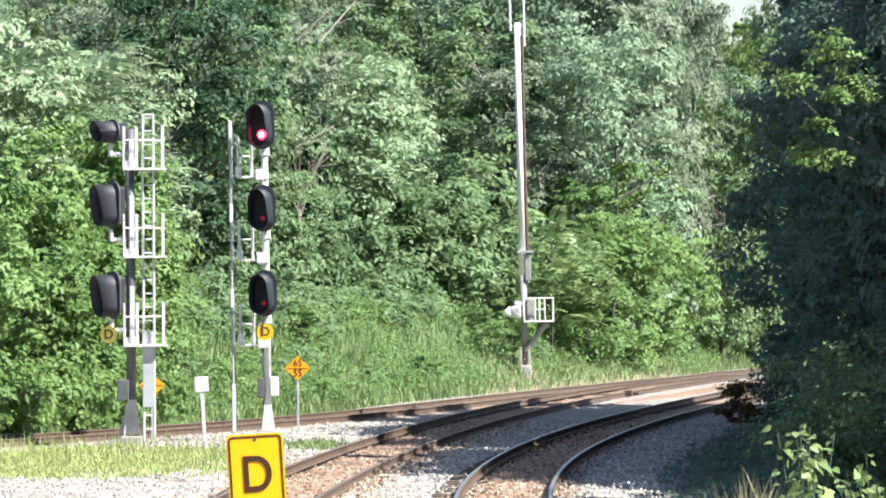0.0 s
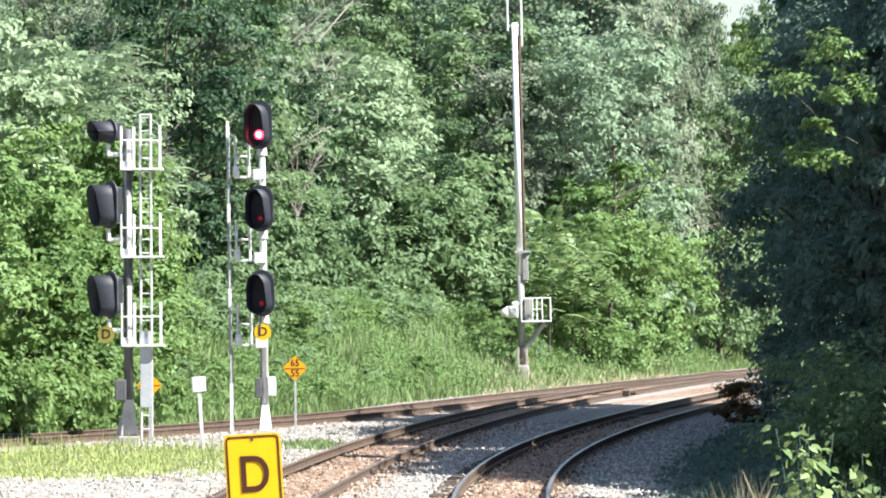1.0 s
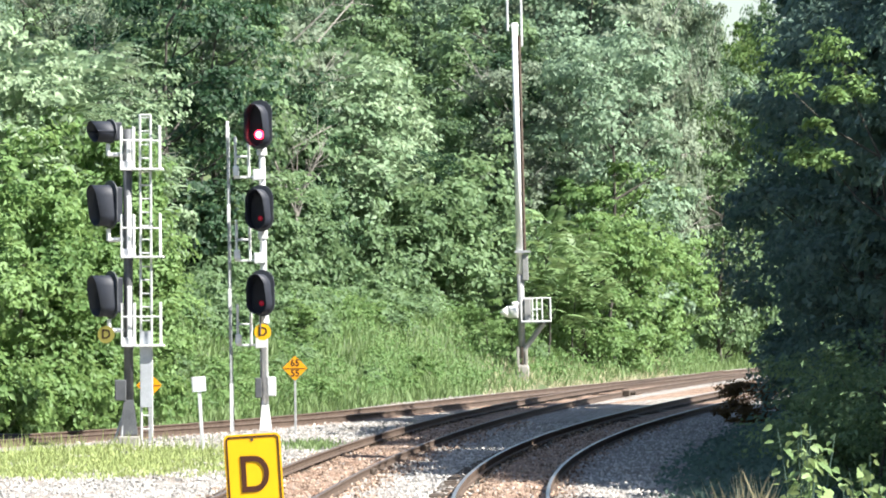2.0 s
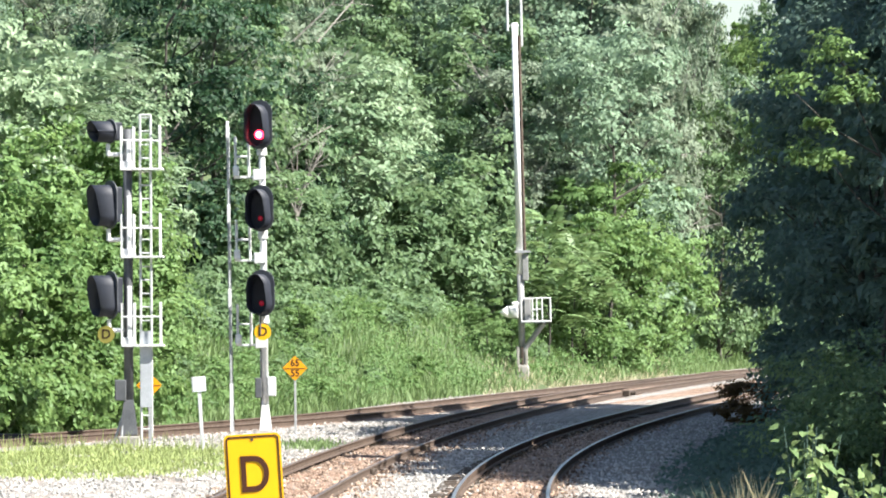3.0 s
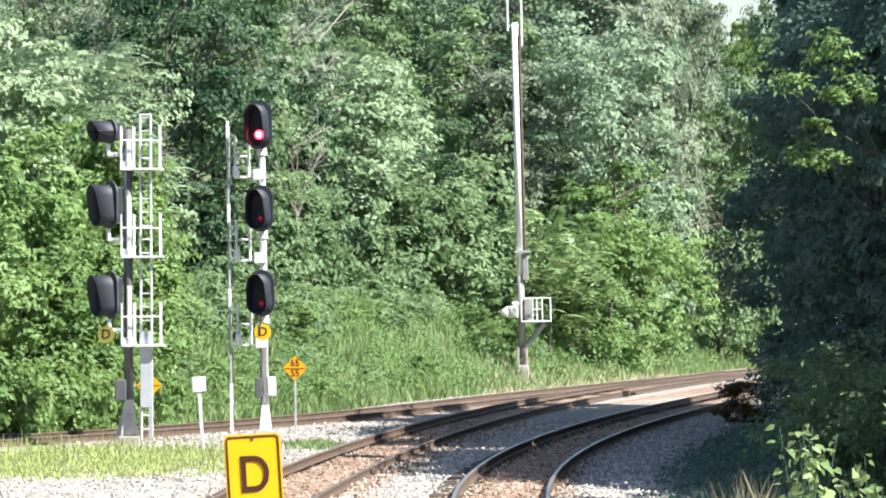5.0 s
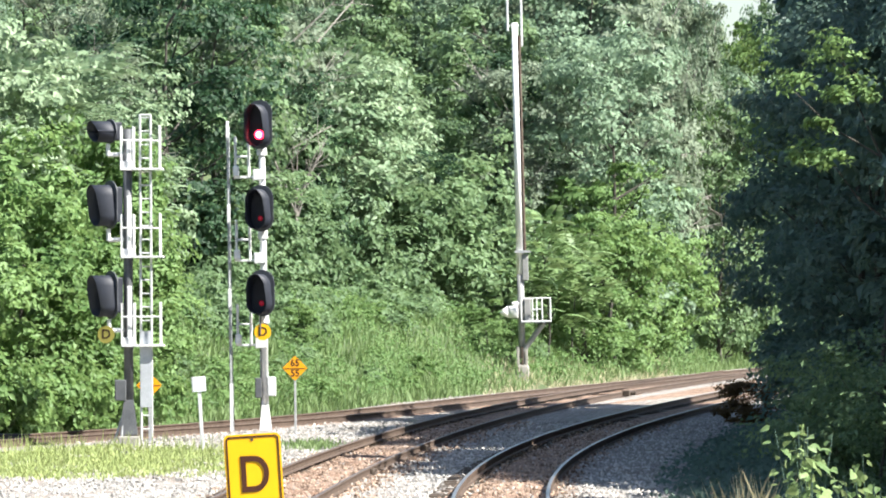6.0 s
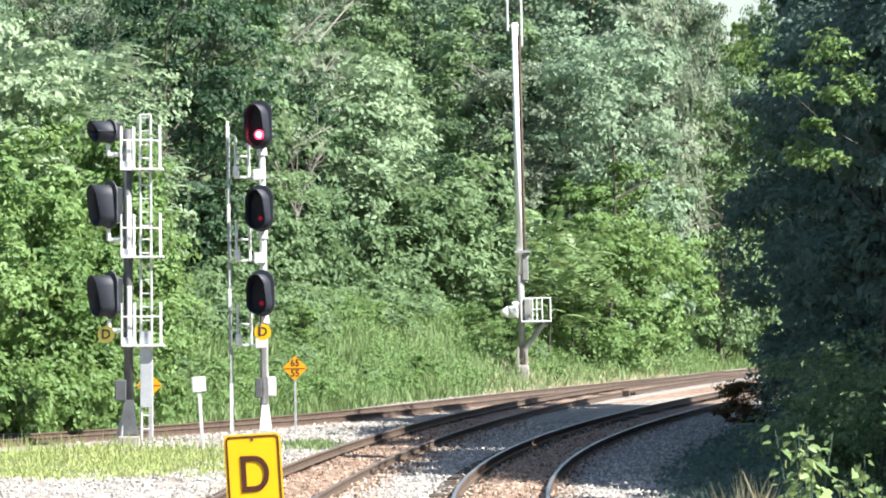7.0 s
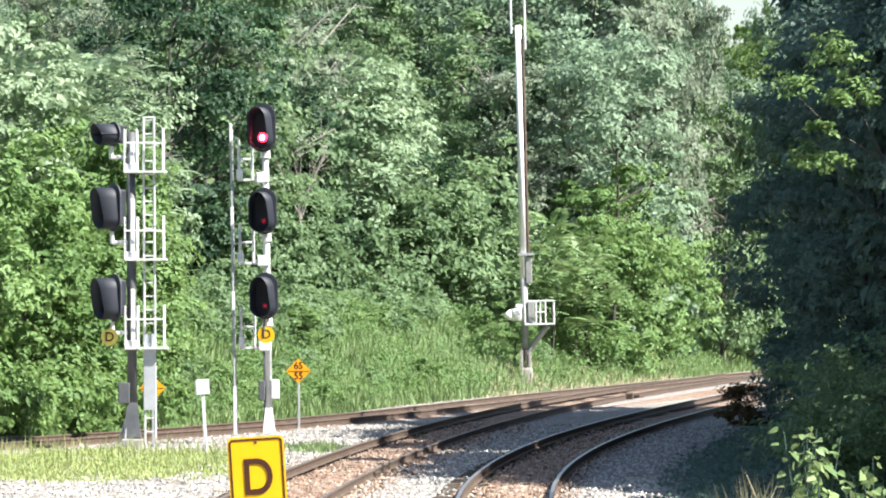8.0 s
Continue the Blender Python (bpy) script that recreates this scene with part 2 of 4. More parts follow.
def make_ground():
    xs = np.concatenate([np.array([-2500, -900, -300, -120, -70]), np.linspace(-45, 60, 106), np.array([90, 150, 320, 900, 2500])])
    ys = np.concatenate([np.array([-2500, -600, -150, -40, 0, 30]), np.linspace(50, 290, 141), np.array([320, 380, 500, 900, 2500])])
    verts = [(x, y, ground_z(x, y)) for y in ys for x in xs]
    n = len(xs)
    faces = [(j * n + i, j * n + i + 1, (j + 1) * n + i + 1, (j + 1) * n + i) for j in range(len(ys) - 1) for i in range(n - 1)]
    ob = mesh_object("ground", verts, faces, SOIL)
    smooth(ob)
    return tagged(ob, "weedy earth rising to a wooded bank beyond the tracks", "ground", kind="structure")


def bed_z(x, y):
    return 0.115 + 0.03 * noise.noise((x * 0.8, y * 0.8, 3)) + 0.015 * noise.noise((x * 3, y * 3, 7))


def sheet(name, left, right, y0, y1, ny, nx, height, material):
    verts, faces = [], []
    for j in range(ny + 1):
        y = y0 + (y1 - y0) * j / ny
        a, b = left(y), right(y)
        for i in range(nx + 1):
            x = a + (b - a) * i / nx
            edge = min(i, nx - i) / 2.0
            verts.append((x, y, height(x, y) - 0.12 * max(0.0, 1 - edge)))
    for j in range(ny):
        for i in range(nx):
            k = j * (nx + 1) + i
            faces.append((k, k + 1, k + nx + 2, k + nx + 1))
    return smooth(mesh_object(name, verts, faces, material))


def make_bed():
    ob = sheet("ballast_bed", lambda y: min(TRACK_B(y)[0] - 2.9, TRACK_M(y)[0] - 6.5), lambda y: TRACK_R(y)[0] + 3.7, 40, 250, 210, 40, bed_z, BALLAST)
    tagged(ob, "pale crushed stone ballast under the railway tracks", "ballast", kind="structure")
    for path, y0, y1, w, label in ((TRACK_M, 60, 200, 1.35, "brown rusty ballast between the middle rails"), (TRACK_R, 50, 200, 0.98, "brown dusty ballast between the curved rails"),
                                   (TRACK_B, 112, 245, 1.6, "brown rusty ballast along the back track")):
        ob = sheet("fouled_ballast", lambda y: path(y)[0] - w, lambda y: path(y)[0] + w, y0, y1, int(y1 - y0), 8, lambda x, y: bed_z(x, y) + 0.028, FOULED)
        tagged(ob, label, "ballast", kind="structure")
    ob = sheet("fouled_ballast", lambda y: TRACK_M(y)[0] + 1.3, lambda y: TRACK_M(y)[0] + 1.3 + 1.9 * ease(y, 158, 182), 158, 226, 68, 8, lambda x, y: bed_z(x, y) + 0.022, FOULED)
    tagged(ob, "brown rusty ballast where the tracks converge", "ballast", kind="structure")


RAIL_PROFILE = [(-0.07, 0.0), (0.07, 0.0), (0.07, 0.012), (0.012, 0.03), (0.012, 0.115), (0.037, 0.128), (0.037, 0.155), (0.03, 0.162),
                (-0.03, 0.162), (-0.037, 0.155), (-0.037, 0.128), (-0.012, 0.115), (-0.012, 0.03), (-0.07, 0.012)]


def rail(path, side, y0, y1, lift, top, parent):
    verts, faces, mats = [], [], []
    n = int((y1 - y0) / 1.0)
    k = len(RAIL_PROFILE)
    for j in range(n + 1):
        y = y0 + (y1 - y0) * j / n
        x, s = path(y)
        q = math.sqrt(1 + s * s)
        nx, ny = 1 / q, -s / q
        for u, v in RAIL_PROFILE:
            o = side * 0.752 + u
            verts.append((x + nx * o, y + ny * o, 0.14 + lift + v))
    for j in range(n):
        for i in range(k):
            a, b = j * k + i, j * k + (i + 1) % k
            faces.append((a, b, b + k, a + k))
            mats.append(1 if i in (7,) else 0)
    faces += [tuple(range(k)), tuple(n * k + i for i in reversed(range(k)))]
    mats += [0, 0]
    return mesh_object("rail", verts, faces, [RAIL_SIDE, top], parent, mats)


def tie_mesh():
    bm = box(bmesh.new(), 0, 0, 0, 2.6, 0.23, 0.17)
    me = bpy.data.meshes.new("tie")
    bm.to_mesh(me)
    bm.free()
    me.materials.append(TIE)
    return me


def make_track(name, path, y0, y1, tie0, tie1, cant, top, label, sunk=0.0):
    t = thing(name, 0, 0, 0, label, "railway track", "railway tracks")
    rail(path, -1, y0, y1, cant, top, t)
    rail(path, 1, y0, y1, 0.0, top, t)
    me = TIE_MESH
    rnd = random.Random(int(y1))
    y = tie0
    while y < tie1:
        x, s = path(y)
        ob = new("tie", me)
        ob.parent = t
        ob.matrix_basis = Matrix.Translation((x, y, sunk + rnd.uniform(-0.012, 0.012) + cant / 2)) @ Matrix.Rotation(-math.atan(s) + rnd.uniform(-0.02, 0.02), 4, "Z") @ Matrix.Rotation(math.atan(cant / 1.5), 4, "Y")
        y += 0.54 / math.sqrt(1 + s * s)
    return t


# ---- signals and signs ----
def prism(bm, outline, y0, y1):
    """Closes an outline in x and z into a solid from y0 to y1."""
    a = [bm.verts.new((x, y0, z)) for x, z in outline]
    b = [bm.verts.new((x, y1, z)) for x, z in outline]
    n = len(a)
    bm.faces.new(a)
    bm.faces.new(b[::-1])
    for i in range(n):
        bm.faces.new((a[i], b[i], b[(i + 1) % n], a[(i + 1) % n]))
    bmesh.ops.recalc_face_normals(bm, faces=bm.faces)
    return bm


def oval(w, h, n=16):
    """An upright outline with round ends."""
    r, out = w / 2, []
    for i in range(n + 1):
        t = math.pi * i / n
        out.append((r * math.cos(t), h / 2 - r + r * math.sin(t)))
    for i in range(n + 1):
        t = math.pi + math.pi * i / n
        out.append((r * math.cos(t), -h / 2 + r + r * math.sin(t)))
    return out


def signal_head(parent, x, y, z, turn, w, h, lens, lens_z, lit):
    """A black lamp head: backplate, housing, deep hood open below, and a lens. It faces -y, then is turned."""
    head = part("signal_head", prism(bmesh.new(), oval(w, h), 0.02, 0.05), PLATE, parent, "black signal head with backplate and deep hood")
    head.matrix_basis = pose(x, y, z, 0, 0, turn)
    part("housing", box(bmesh.new(), 0, 0.15, 0, w * 0.62, 0.22, h * 0.74, 0.03), BLACK, head)
    # the hood narrows towards its crown and reaches furthest there
    narrow = [(px * (1 - 0.55 * max(0.0, (pz + 0.1 * h) / h) ** 1.2), pz - 0.02 * h) for px, pz in oval(w * 0.82, h * 0.86)]
    outline = narrow
    inner = [(px * 0.965, pz * 0.98) for px, pz in narrow]
    bm = bmesh.new()
    n = len(outline)
    rows = []
    for src in (outline, inner):
        for y_near in (False, True):
            row = []
            for px, pz in src:
                f = (pz / (h * 0.43) + 1) / 2
                depth = 0.5 * (0.72 + 0.28 * min(1, f * 1.15)) if y_near else -0.03
                row.append(bm.verts.new((px, -depth, pz)))
            rows.append(row)
    for i in range(n):
        j = (i + 1) % n
        bm.faces.new((rows[0][i], rows[0][j], rows[1][j], rows[1][i]))
        bm.faces.new((rows[2][j], rows[2][i], rows[3][i], rows[3][j]))
        bm.faces.new((rows[1][i], rows[1][j], rows[3][j], rows[3][i]))
    bmesh.ops.recalc_face_normals(bm, faces=bm.faces)
    smooth(part("hood", bm, BLACK, head))
    part("face_panel", prism(bmesh.new(), [(px * 0.94, pz * 0.96) for px, pz in narrow], -0.01, 0.016), HOODIN, head)
    bm = bmesh.new()
    bmesh.ops.create_uvsphere(bm, u_segments=20, v_segments=10, radius=1, matrix=Matrix.Translation((0, -0.012, lens_z)) @ Matrix.Diagonal((0.112 if lit else 0.062, 0.035, 0.112 if lit else 0.062, 1)))
    smooth(part("lens", bm, lens, head, "glowing red lens" if lit else "dim red lens"))
    if lit:
        bm = bmesh.new()
        bmesh.ops.create_uvsphere(bm, u_segments=16, v_segments=8, radius=1, matrix=Matrix.Translation((0, -0.045, lens_z)) @ Matrix.Diagonal((0.06, 0.02, 0.06, 1)))
        smooth(part("lamp", bm, RED_CORE, head))
    return head


def round_sign(parent, x, y, z, r, sheet=None, turn=0):
    bm = rod(bmesh.new(), (0, 0.004, 0), (0, -0.004, 0), r, seg=32)
    s = part("round_sign", bm, sheet or YELLOW, parent, "faded round yellow sign with a letter D" if sheet else "round yellow sign with a black letter D")
    s.matrix_basis = pose(x, y, z, rz=-turn)
    letters("letter", "D", r * 1.5, pose(0, -0.006, 0, 90), DARKINK, s, 0.002, 1.0, 0.02)
    return s


def ladder(parent, x0, x1, y0, y1, z0, z1, name="ladder", metal=None, r=0.024):
    """Two stringers and rungs every 0.31 m between the two feet given."""
    lad = part(name, rod(bmesh.new(), (x0, y0, z0), (x0, y0, z1), r, seg=8), metal or GALV, parent, "galvanised steel ladder")
    part("stringer", rod(bmesh.new(), (x1, y1, z0), (x1, y1, z1), r, seg=8), metal or GALV, lad)
    z = z0 + 0.25
    while z < z1:
        part("rung", rod(bmesh.new(), (x0, y0, z), (x1, y1, z), r * 0.6, seg=6), metal or GALV, lad)
        z += 0.31
    return lad


def pipes(name, runs, r, material, parent, label=""):
    bm = bmesh.new()
    for a, b in runs:
        rod(bm, a, b, r, seg=8)
    return part(name, bm, material, parent, label)


def guard(runs, r, material, parent):
    """Guard rails, each tube a part of its own."""
    for a, b in runs:
        part("guard_rail", rod(bmesh.new(), a, b, r, seg=8), material, parent)


def mast_base(t, material, w_low, w_top, hgt):
    bm = bmesh.new()
    bmesh.ops.create_cone(bm, cap_ends=True, segments=4, radius1=w_low * 0.7, radius2=w_top * 0.7, depth=hgt, matrix=Matrix.Translation((0, 0, hgt / 2)) @ Matrix.Rotation(math.pi / 4, 4, "Z"))
    part("base_casting", bm, material, t)
    part("foundation", box(bmesh.new(), 0, 0, -0.17, 0.5, 0.5, 0.28, 0.04), CONCRETE, t, "pale concrete foundation")


def facing_signal():
    """The white mast whose three heads face the viewer."""
    t = thing("signal_mast", -4.25, 122, 0.36, "white signal mast with three black heads, the top lit red", "railway signal", "signal masts", lean=-0.85)
    smooth(part("mast", rod(bmesh.new(), (0, 0, 0.4), (0, 0, 7.6), 0.085, 0.075, 20), BRIGHT, t))
    mast_base(t, BRIGHT, 0.3, 0.14, 0.72)
    for k, (zh, lens, lit, hh) in enumerate(((7.32, RED_ON, True, 1.18), (5.32, RED_DIM, False, 1.12), (3.29, RED_DIM, False, 1.12))):
        signal_head(t, -0.04, -0.38, zh, -17, 0.63, hh, lens, -0.24, lit)
        bm = rod(bmesh.new(), (0, 0, zh - 0.72), (0, 0, zh - 0.46), 0.13, 0.11, 14)
        box(bm, 0, -0.16, zh - 0.55, 0.1, 0.36, 0.08)
        part("head_bracket", bm, ALU, t, "white cast bracket under the head")
        zp = zh - 1.24
        fl = part("platform", box(bmesh.new(), -0.36, 0.12, zp, 0.64, 0.42, 0.05, 0.006), BRIGHT, t, "small bright galvanised maintenance platform with rails")
        runs = [((x, y, zp), (x, y, zp + 0.96)) for x in (-0.64, -0.32) for y in (-0.08, 0.32)]
        runs += [((-0.64, -0.08, zp + 0.96), (-0.64, 0.32, zp + 0.96)), ((-0.32, -0.08, zp + 0.96), (-0.32, 0.32, zp + 0.96)), ((-0.64, 0.32, zp + 0.5), (-0.32, 0.32, zp + 0.5))]
        guard(runs, 0.026, BRIGHT, fl)
        part("clamp", box(bmesh.new(), -0.07, 0, zp + 0.05, 0.3, 0.26, 0.26, 0.02), BRIGHT, fl)
        part("junction", box(bmesh.new(), -0.62, -0.1, zp + 0.14, 0.15, 0.14, 0.24, 0.03), BRIGHT, fl)
        part("ladder_splice", box(bmesh.new(), -0.815, -0.11, zp + 1.12, 0.075, 0.06, 0.46, 0.012), BRIGHT, t, "bright splice plate on the ladder")
    ladder(t, -0.82, -0.80, -0.1, 0.26, 1.1, 7.3)
    part("ladder_foot", box(bmesh.new(), -0.815, -0.1, 0.56, 0.07, 0.05, 1.14, 0.01), BRIGHT, t, "bright lower ladder section")
    part("ladder_foot", box(bmesh.new(), -0.8, 0.26, 0.56, 0.07, 0.05, 1.14, 0.01), BRIGHT, t, "bright lower ladder section")
    smooth(part("cable", rod(bmesh.new(), (-0.1, -0.03, 0.25), (-0.09, -0.03, 1.95), 0.024, seg=8), GREYSTEEL, t, "dark cable pipe along the mast"))
    part("control_box", box(bmesh.new(), 0.16, -0.03, 1.05, 0.2, 0.28, 0.46, 0.02), ALU, t, "white steel control box")
    part("control_box", box(bmesh.new(), -0.16, 0.0, 1.02, 0.16, 0.26, 0.48, 0.02), GREYSTEEL, t, "grey steel control box")
    round_sign(t, -0.03, -0.3, 2.36, 0.2)
    pipes("sign_bracket", [((-0.03, -0.29, 2.4), (-0.01, 0, 2.45)), ((-0.09, -0.315, 2.3), (-0.07, -0.315, 2.78))], 0.02, GREYSTEEL, t)
    return t


def side_signal():
    """The grey mast whose heads look along the back track."""
    t = thing("signal_mast", -7.19, 116.5, 0.4, "grey steel signal mast with ladder and three black heads turned aside", "railway signal", "signal masts", lean=-0.35)
    smooth(part("mast", rod(bmesh.new(), (0, 0, 0.4), (0, 0, 7.0), 0.11, 0.1, 20), GREYSTEEL, t))
    mast_base(t, GREYSTEEL, 0.4, 0.22, 0.8)
    for zh, hh, zl in ((6.95, 0.56, 0.0), (5.27, 1.1, -0.22), (3.2, 1.1, -0.22)):
        signal_head(t, -0.42, -0.12, zh, -54, 0.6, hh, RED_DIM, zl, False)
        pipes("head_bracket", [((-0.44, -0.05, zh - hh / 2), (-0.44, -0.05, zh - hh / 2 - 0.28)), ((-0.44, -0.05, zh - hh / 2 - 0.26), (0, 0, zh - hh / 2 - 0.24))], 0.05, ALU, t, "white bracket arm")
    for zp, zc in ((6.08, 0.66), (4.07, 1.4), (2.04, 1.36)):
        fl = part("platform", box(bmesh.new(), 0.33, -0.02, zp, 0.98, 0.5, 0.045, 0.006), BRIGHT, t, "small galvanised maintenance platform with rails")
        runs = [((x, y, zp), (x, y, zp + 0.98)) for x in (-0.14, 0.14, 0.74) for y in (-0.26, 0.22)]
        runs += [((-0.14, y, zp + h), (0.74, y, zp + h)) for y in (0.22,) for h in (0.66,)]
        runs += [((-0.14, -0.26, zp + 0.66), (0.6, -0.26, zp + 0.66)), ((0.74, -0.26, zp + 0.98), (0.74, 0.22, zp + 0.98))]
        guard(runs, 0.019, BRIGHT, fl)
        part("clamp", box(bmesh.new(), -0.02, -0.05, zp + 0.08, 0.3, 0.28, 0.22, 0.02), ALU, fl)
        part("conduit", box(bmesh.new(), 0.03, -0.12, zp + zc / 2, 0.1, 0.1, zc, 0.02), BRIGHT, fl, "bright sheet conduit cover")
    ladder(t, 0.29, 0.53, -0.06, -0.06, -0.12, 7.32, metal=LADDERZINC, r=0.03)
    part("ladder_top", rod(bmesh.new(), (0.28, -0.06, 7.32), (0.54, -0.06, 7.32), 0.025, seg=8), LADDERZINC, t)
    part("ladder_guard", box(bmesh.new(), 0.41, -0.11, 1.5, 0.28, 0.025, 1.75, 0.006), SHEET, t, "grey sheet guard locked over the ladder")
    part("control_box", box(bmesh.new(), -0.18, -0.06, 1.02, 0.26, 0.28, 0.48, 0.02), GREYSTEEL, t, "grey steel control box")
    pipes("strut", [((-0.32, -0.1, -0.15), (-0.14, 0, 0.45)), ((-0.16, -0.2, -0.1), (-0.1, -0.08, 0.6))], 0.03, GALV, t)
    round_sign(t, -0.5, -0.2, 2.3, 0.2, YELLOW_OLD, 12)
    pipes("sign_bracket", [((-0.48, -0.12, 2.38), (0, 0, 2.4))], 0.045, ALU, t)
    return t


def diamond_sign(x, y, z, zc, half, numbers):
    t = thing("speed_sign", x, y, z, "orange diamond speed board with black numbers on a thin post", "railway sign", "diamond speed boards", lean=-0.6)
    d = zc - z
    m = Matrix.Translation((0, 0, d)) @ Matrix.Rotation(math.pi / 4, 4, "Y")
    part("board", box(bmesh.new(), 0, 0, 0, half * 1.414, 0.008, half * 1.414, 0.0, m), ORANGE, t)
    part("divider", box(bmesh.new(), 0, -0.007, d - 0.01, half * 1.7, 0.004, 0.02), DARKINK, t)
    for text, dz in zip(numbers, (half * 0.4, -half * 0.42)):
        letters("numerals", text, half * 0.78, pose(0, -0.006, d + dz, 90), DARKINK, t, 0.002, 0.95, 0.022)
    part("post", box(bmesh.new(), 0, 0.03, d / 2 - 0.1, 0.055, 0.04, d + 0.2, 0.006), GALV, t)
    return t


def marker_post():
    t = thing("marker_post", -5.27, 111.7, 0.08, "leaning white marker post with a small blank faded plate", "railway sign", lean=-3.4)
    part("post", box(bmesh.new(), 0, 0, 0.8, 0.075, 0.05, 1.65, 0.01), ALU, t)
    part("plate", box(bmesh.new(), 0.0, -0.04, 1.56, 0.31, 0.012, 0.33, 0.004), WHITE, t)
    part("plate_edge", box(bmesh.new(), -0.13, -0.05, 1.56, 0.03, 0.012, 0.33, 0.004), GALV, t)
    return t


def rounded(w, h, r, n=6):
    out = []
    for cx, cz, a in ((w / 2 - r, h / 2 - r, 0), (-w / 2 + r, h / 2 - r, 90), (-w / 2 + r, -h / 2 + r, 180), (w / 2 - r, -h / 2 + r, 270)):
        out += [(cx + r * math.cos(radians(a + 90 * i / n)), cz + r * math.sin(radians(a + 90 * i / n))) for i in range(n + 1)]
    return out


def near_sign():
    """The yellow board with a large letter that stands close to the viewer."""
    t = thing("letter_sign", -1.45, 42.5, 0.0, "yellow rectangular sign with brown border and letter D on a post", "railway sign", lean=-3.6)
    b = part("board", prism(bmesh.new(), rounded(0.475, 0.62, 0.045), -0.002, 0.002), YELLOW, t)
    b.matrix_basis = pose(0.0, 0, 2.07, 0, 0.0, 0)
    outer, inner = rounded(0.445, 0.59, 0.036), rounded(0.413, 0.558, 0.024)
    bm = bmesh.new()
    vo = [bm.verts.new((x, -0.0065, z)) for x, z in outer]
    vi = [bm.verts.new((x, -0.0065, z)) for x, z in inner]
    for i in range(len(vo)):
        j = (i + 1) % len(vo)
        bm.faces.new((vo[i], vo[j], vi[j], vi[i]))
    part("border", bm, INK, b)
    letters("letter", "D", 0.43, pose(0.005, -0.0065, -0.04, 90), INK, b, 0.002, 0.84, 0.012)
    part("bolt", rod(bmesh.new(), (0, -0.007, 0.262), (0, 0.03, 0.262), 0.013, seg=10), RAIL_SIDE, b)
    bm = box(bmesh.new(), 0, 0.03, 1.05, 0.06, 0.01, 2.5)
    box(bm, -0.03, 0.018, 1.05, 0.01, 0.03, 2.5)
    box(bm, 0.03, 0.018, 1.05, 0.01, 0.03, 2.5)
    part("post", bm, GALV, t)
    return t


def antenna_mast():
    t = thing("antenna_mast", 3.0, 192, 0.85, "tall pale pole with antenna rods, caged platform and white signal housing", "pole", lean=-1.3)
    smooth(part("pole", rod(bmesh.new(), (0, 0, 3.6), (0, 0, 13.1), 0.15, 0.12, 16), POLEWOOD, t))
    smooth(part("lower_pole", rod(bmesh.new(), (0, 0, 0), (0, 0, 3.7), 0.12, 0.14, 16), WEATHERED, t, "grey steel lower pole"))
    part("cable", rod(bmesh.new(), (0.18, -0.06, 4.4), (0.15, -0.06, 12.6), 0.06, seg=8), RAIL_SIDE, t, "brown cable conduit")
    ant = part("antenna", box(bmesh.new(), 0, 0, 13.0, 0.62, 0.05, 0.05), ALU, t, "white twin rod antenna")
    for x, z0, z1 in ((-0.27, 12.8, 15.2), (0.25, 12.2, 15.2)):
        part("antenna_rod", rod(bmesh.new(), (x, -0.03, z0), (x, -0.03, z1), 0.045, seg=8), ALU, ant)
    part("cabinet", box(bmesh.new(), 0.19, -0.05, 3.85, 0.24, 0.26, 1.0, 0.03), WEATHERED, t, "grey equipment cabinet on the pole")
    part("band", box(bmesh.new(), 0.1, -0.02, 4.45, 0.6, 0.5, 0.08), GALV, t)
    cage = part("platform", box(bmesh.new(), 0.55, -0.1, 1.78, 1.14, 0.9, 0.05), GALV, t, "caged maintenance platform")
    runs = []
    for h in (1.81, 2.68):
        runs += [((0.0, -0.55, h), (1.1, -0.55, h)), ((1.1, -0.55, h), (1.1, 0.35, h)), ((0.0, 0.35, h), (1.1, 0.35, h))]
    runs += [((x, y, 1.78), (x, y, 2.7)) for x, y in ((0.0, -0.55), (0.42, -0.55), (0.78, -0.55), (1.1, -0.55), (0.0, 0.35), (0.6, 0.35), (1.1, 0.35))]
    runs.append(((0.42, -0.55, 2.26), (0.78, -0.55, 2.26)))
    guard(runs, 0.027, BRIGHT, cage)
    part("cabinet", box(bmesh.new(), 0.24, -0.1, 2.24, 0.26, 0.4, 0.84, 0.03), WEATHERED, cage, "grey cabinet inside the cage")
    pipes("brace", [((0.05, -0.12, 0.7), (0.85, -0.3, 1.76)), ((0.05, 0.05, 0.7), (0.85, 0.3, 1.76))], 0.1, WEATHERED, t)
    bm = rod(bmesh.new(), (-0.12, -0.2, 2.2), (-0.5, -0.2, 2.18), 0.27, 0.23, 18)
    rod(bm, (-0.5, -0.2, 2.18), (-0.8, -0.2, 2.14), 0.23, 0.05, 18)
    smooth(part("signal_housing", bm, POLEWOOD, t, "tapered white housing"))
    part("housing_arm", box(bmesh.new(), -0.22, -0.2, 2.5, 0.28, 0.3, 0.14, 0.04), BRIGHT, t)
    part("foundation", box(bmesh.new(), 0.0, 0, -0.2, 0.5, 0.5, 0.8, 0.1), CONCRETE, t, "pale concrete foundation")
    for x in (-0.16, 0.0, 0.16):
        part("footing_post", box(bmesh.new(), x, -0.17, 0.5, 0.11, 0.1, 0.75, 0.02), CONCRETE if x else TIE, t)
    return t


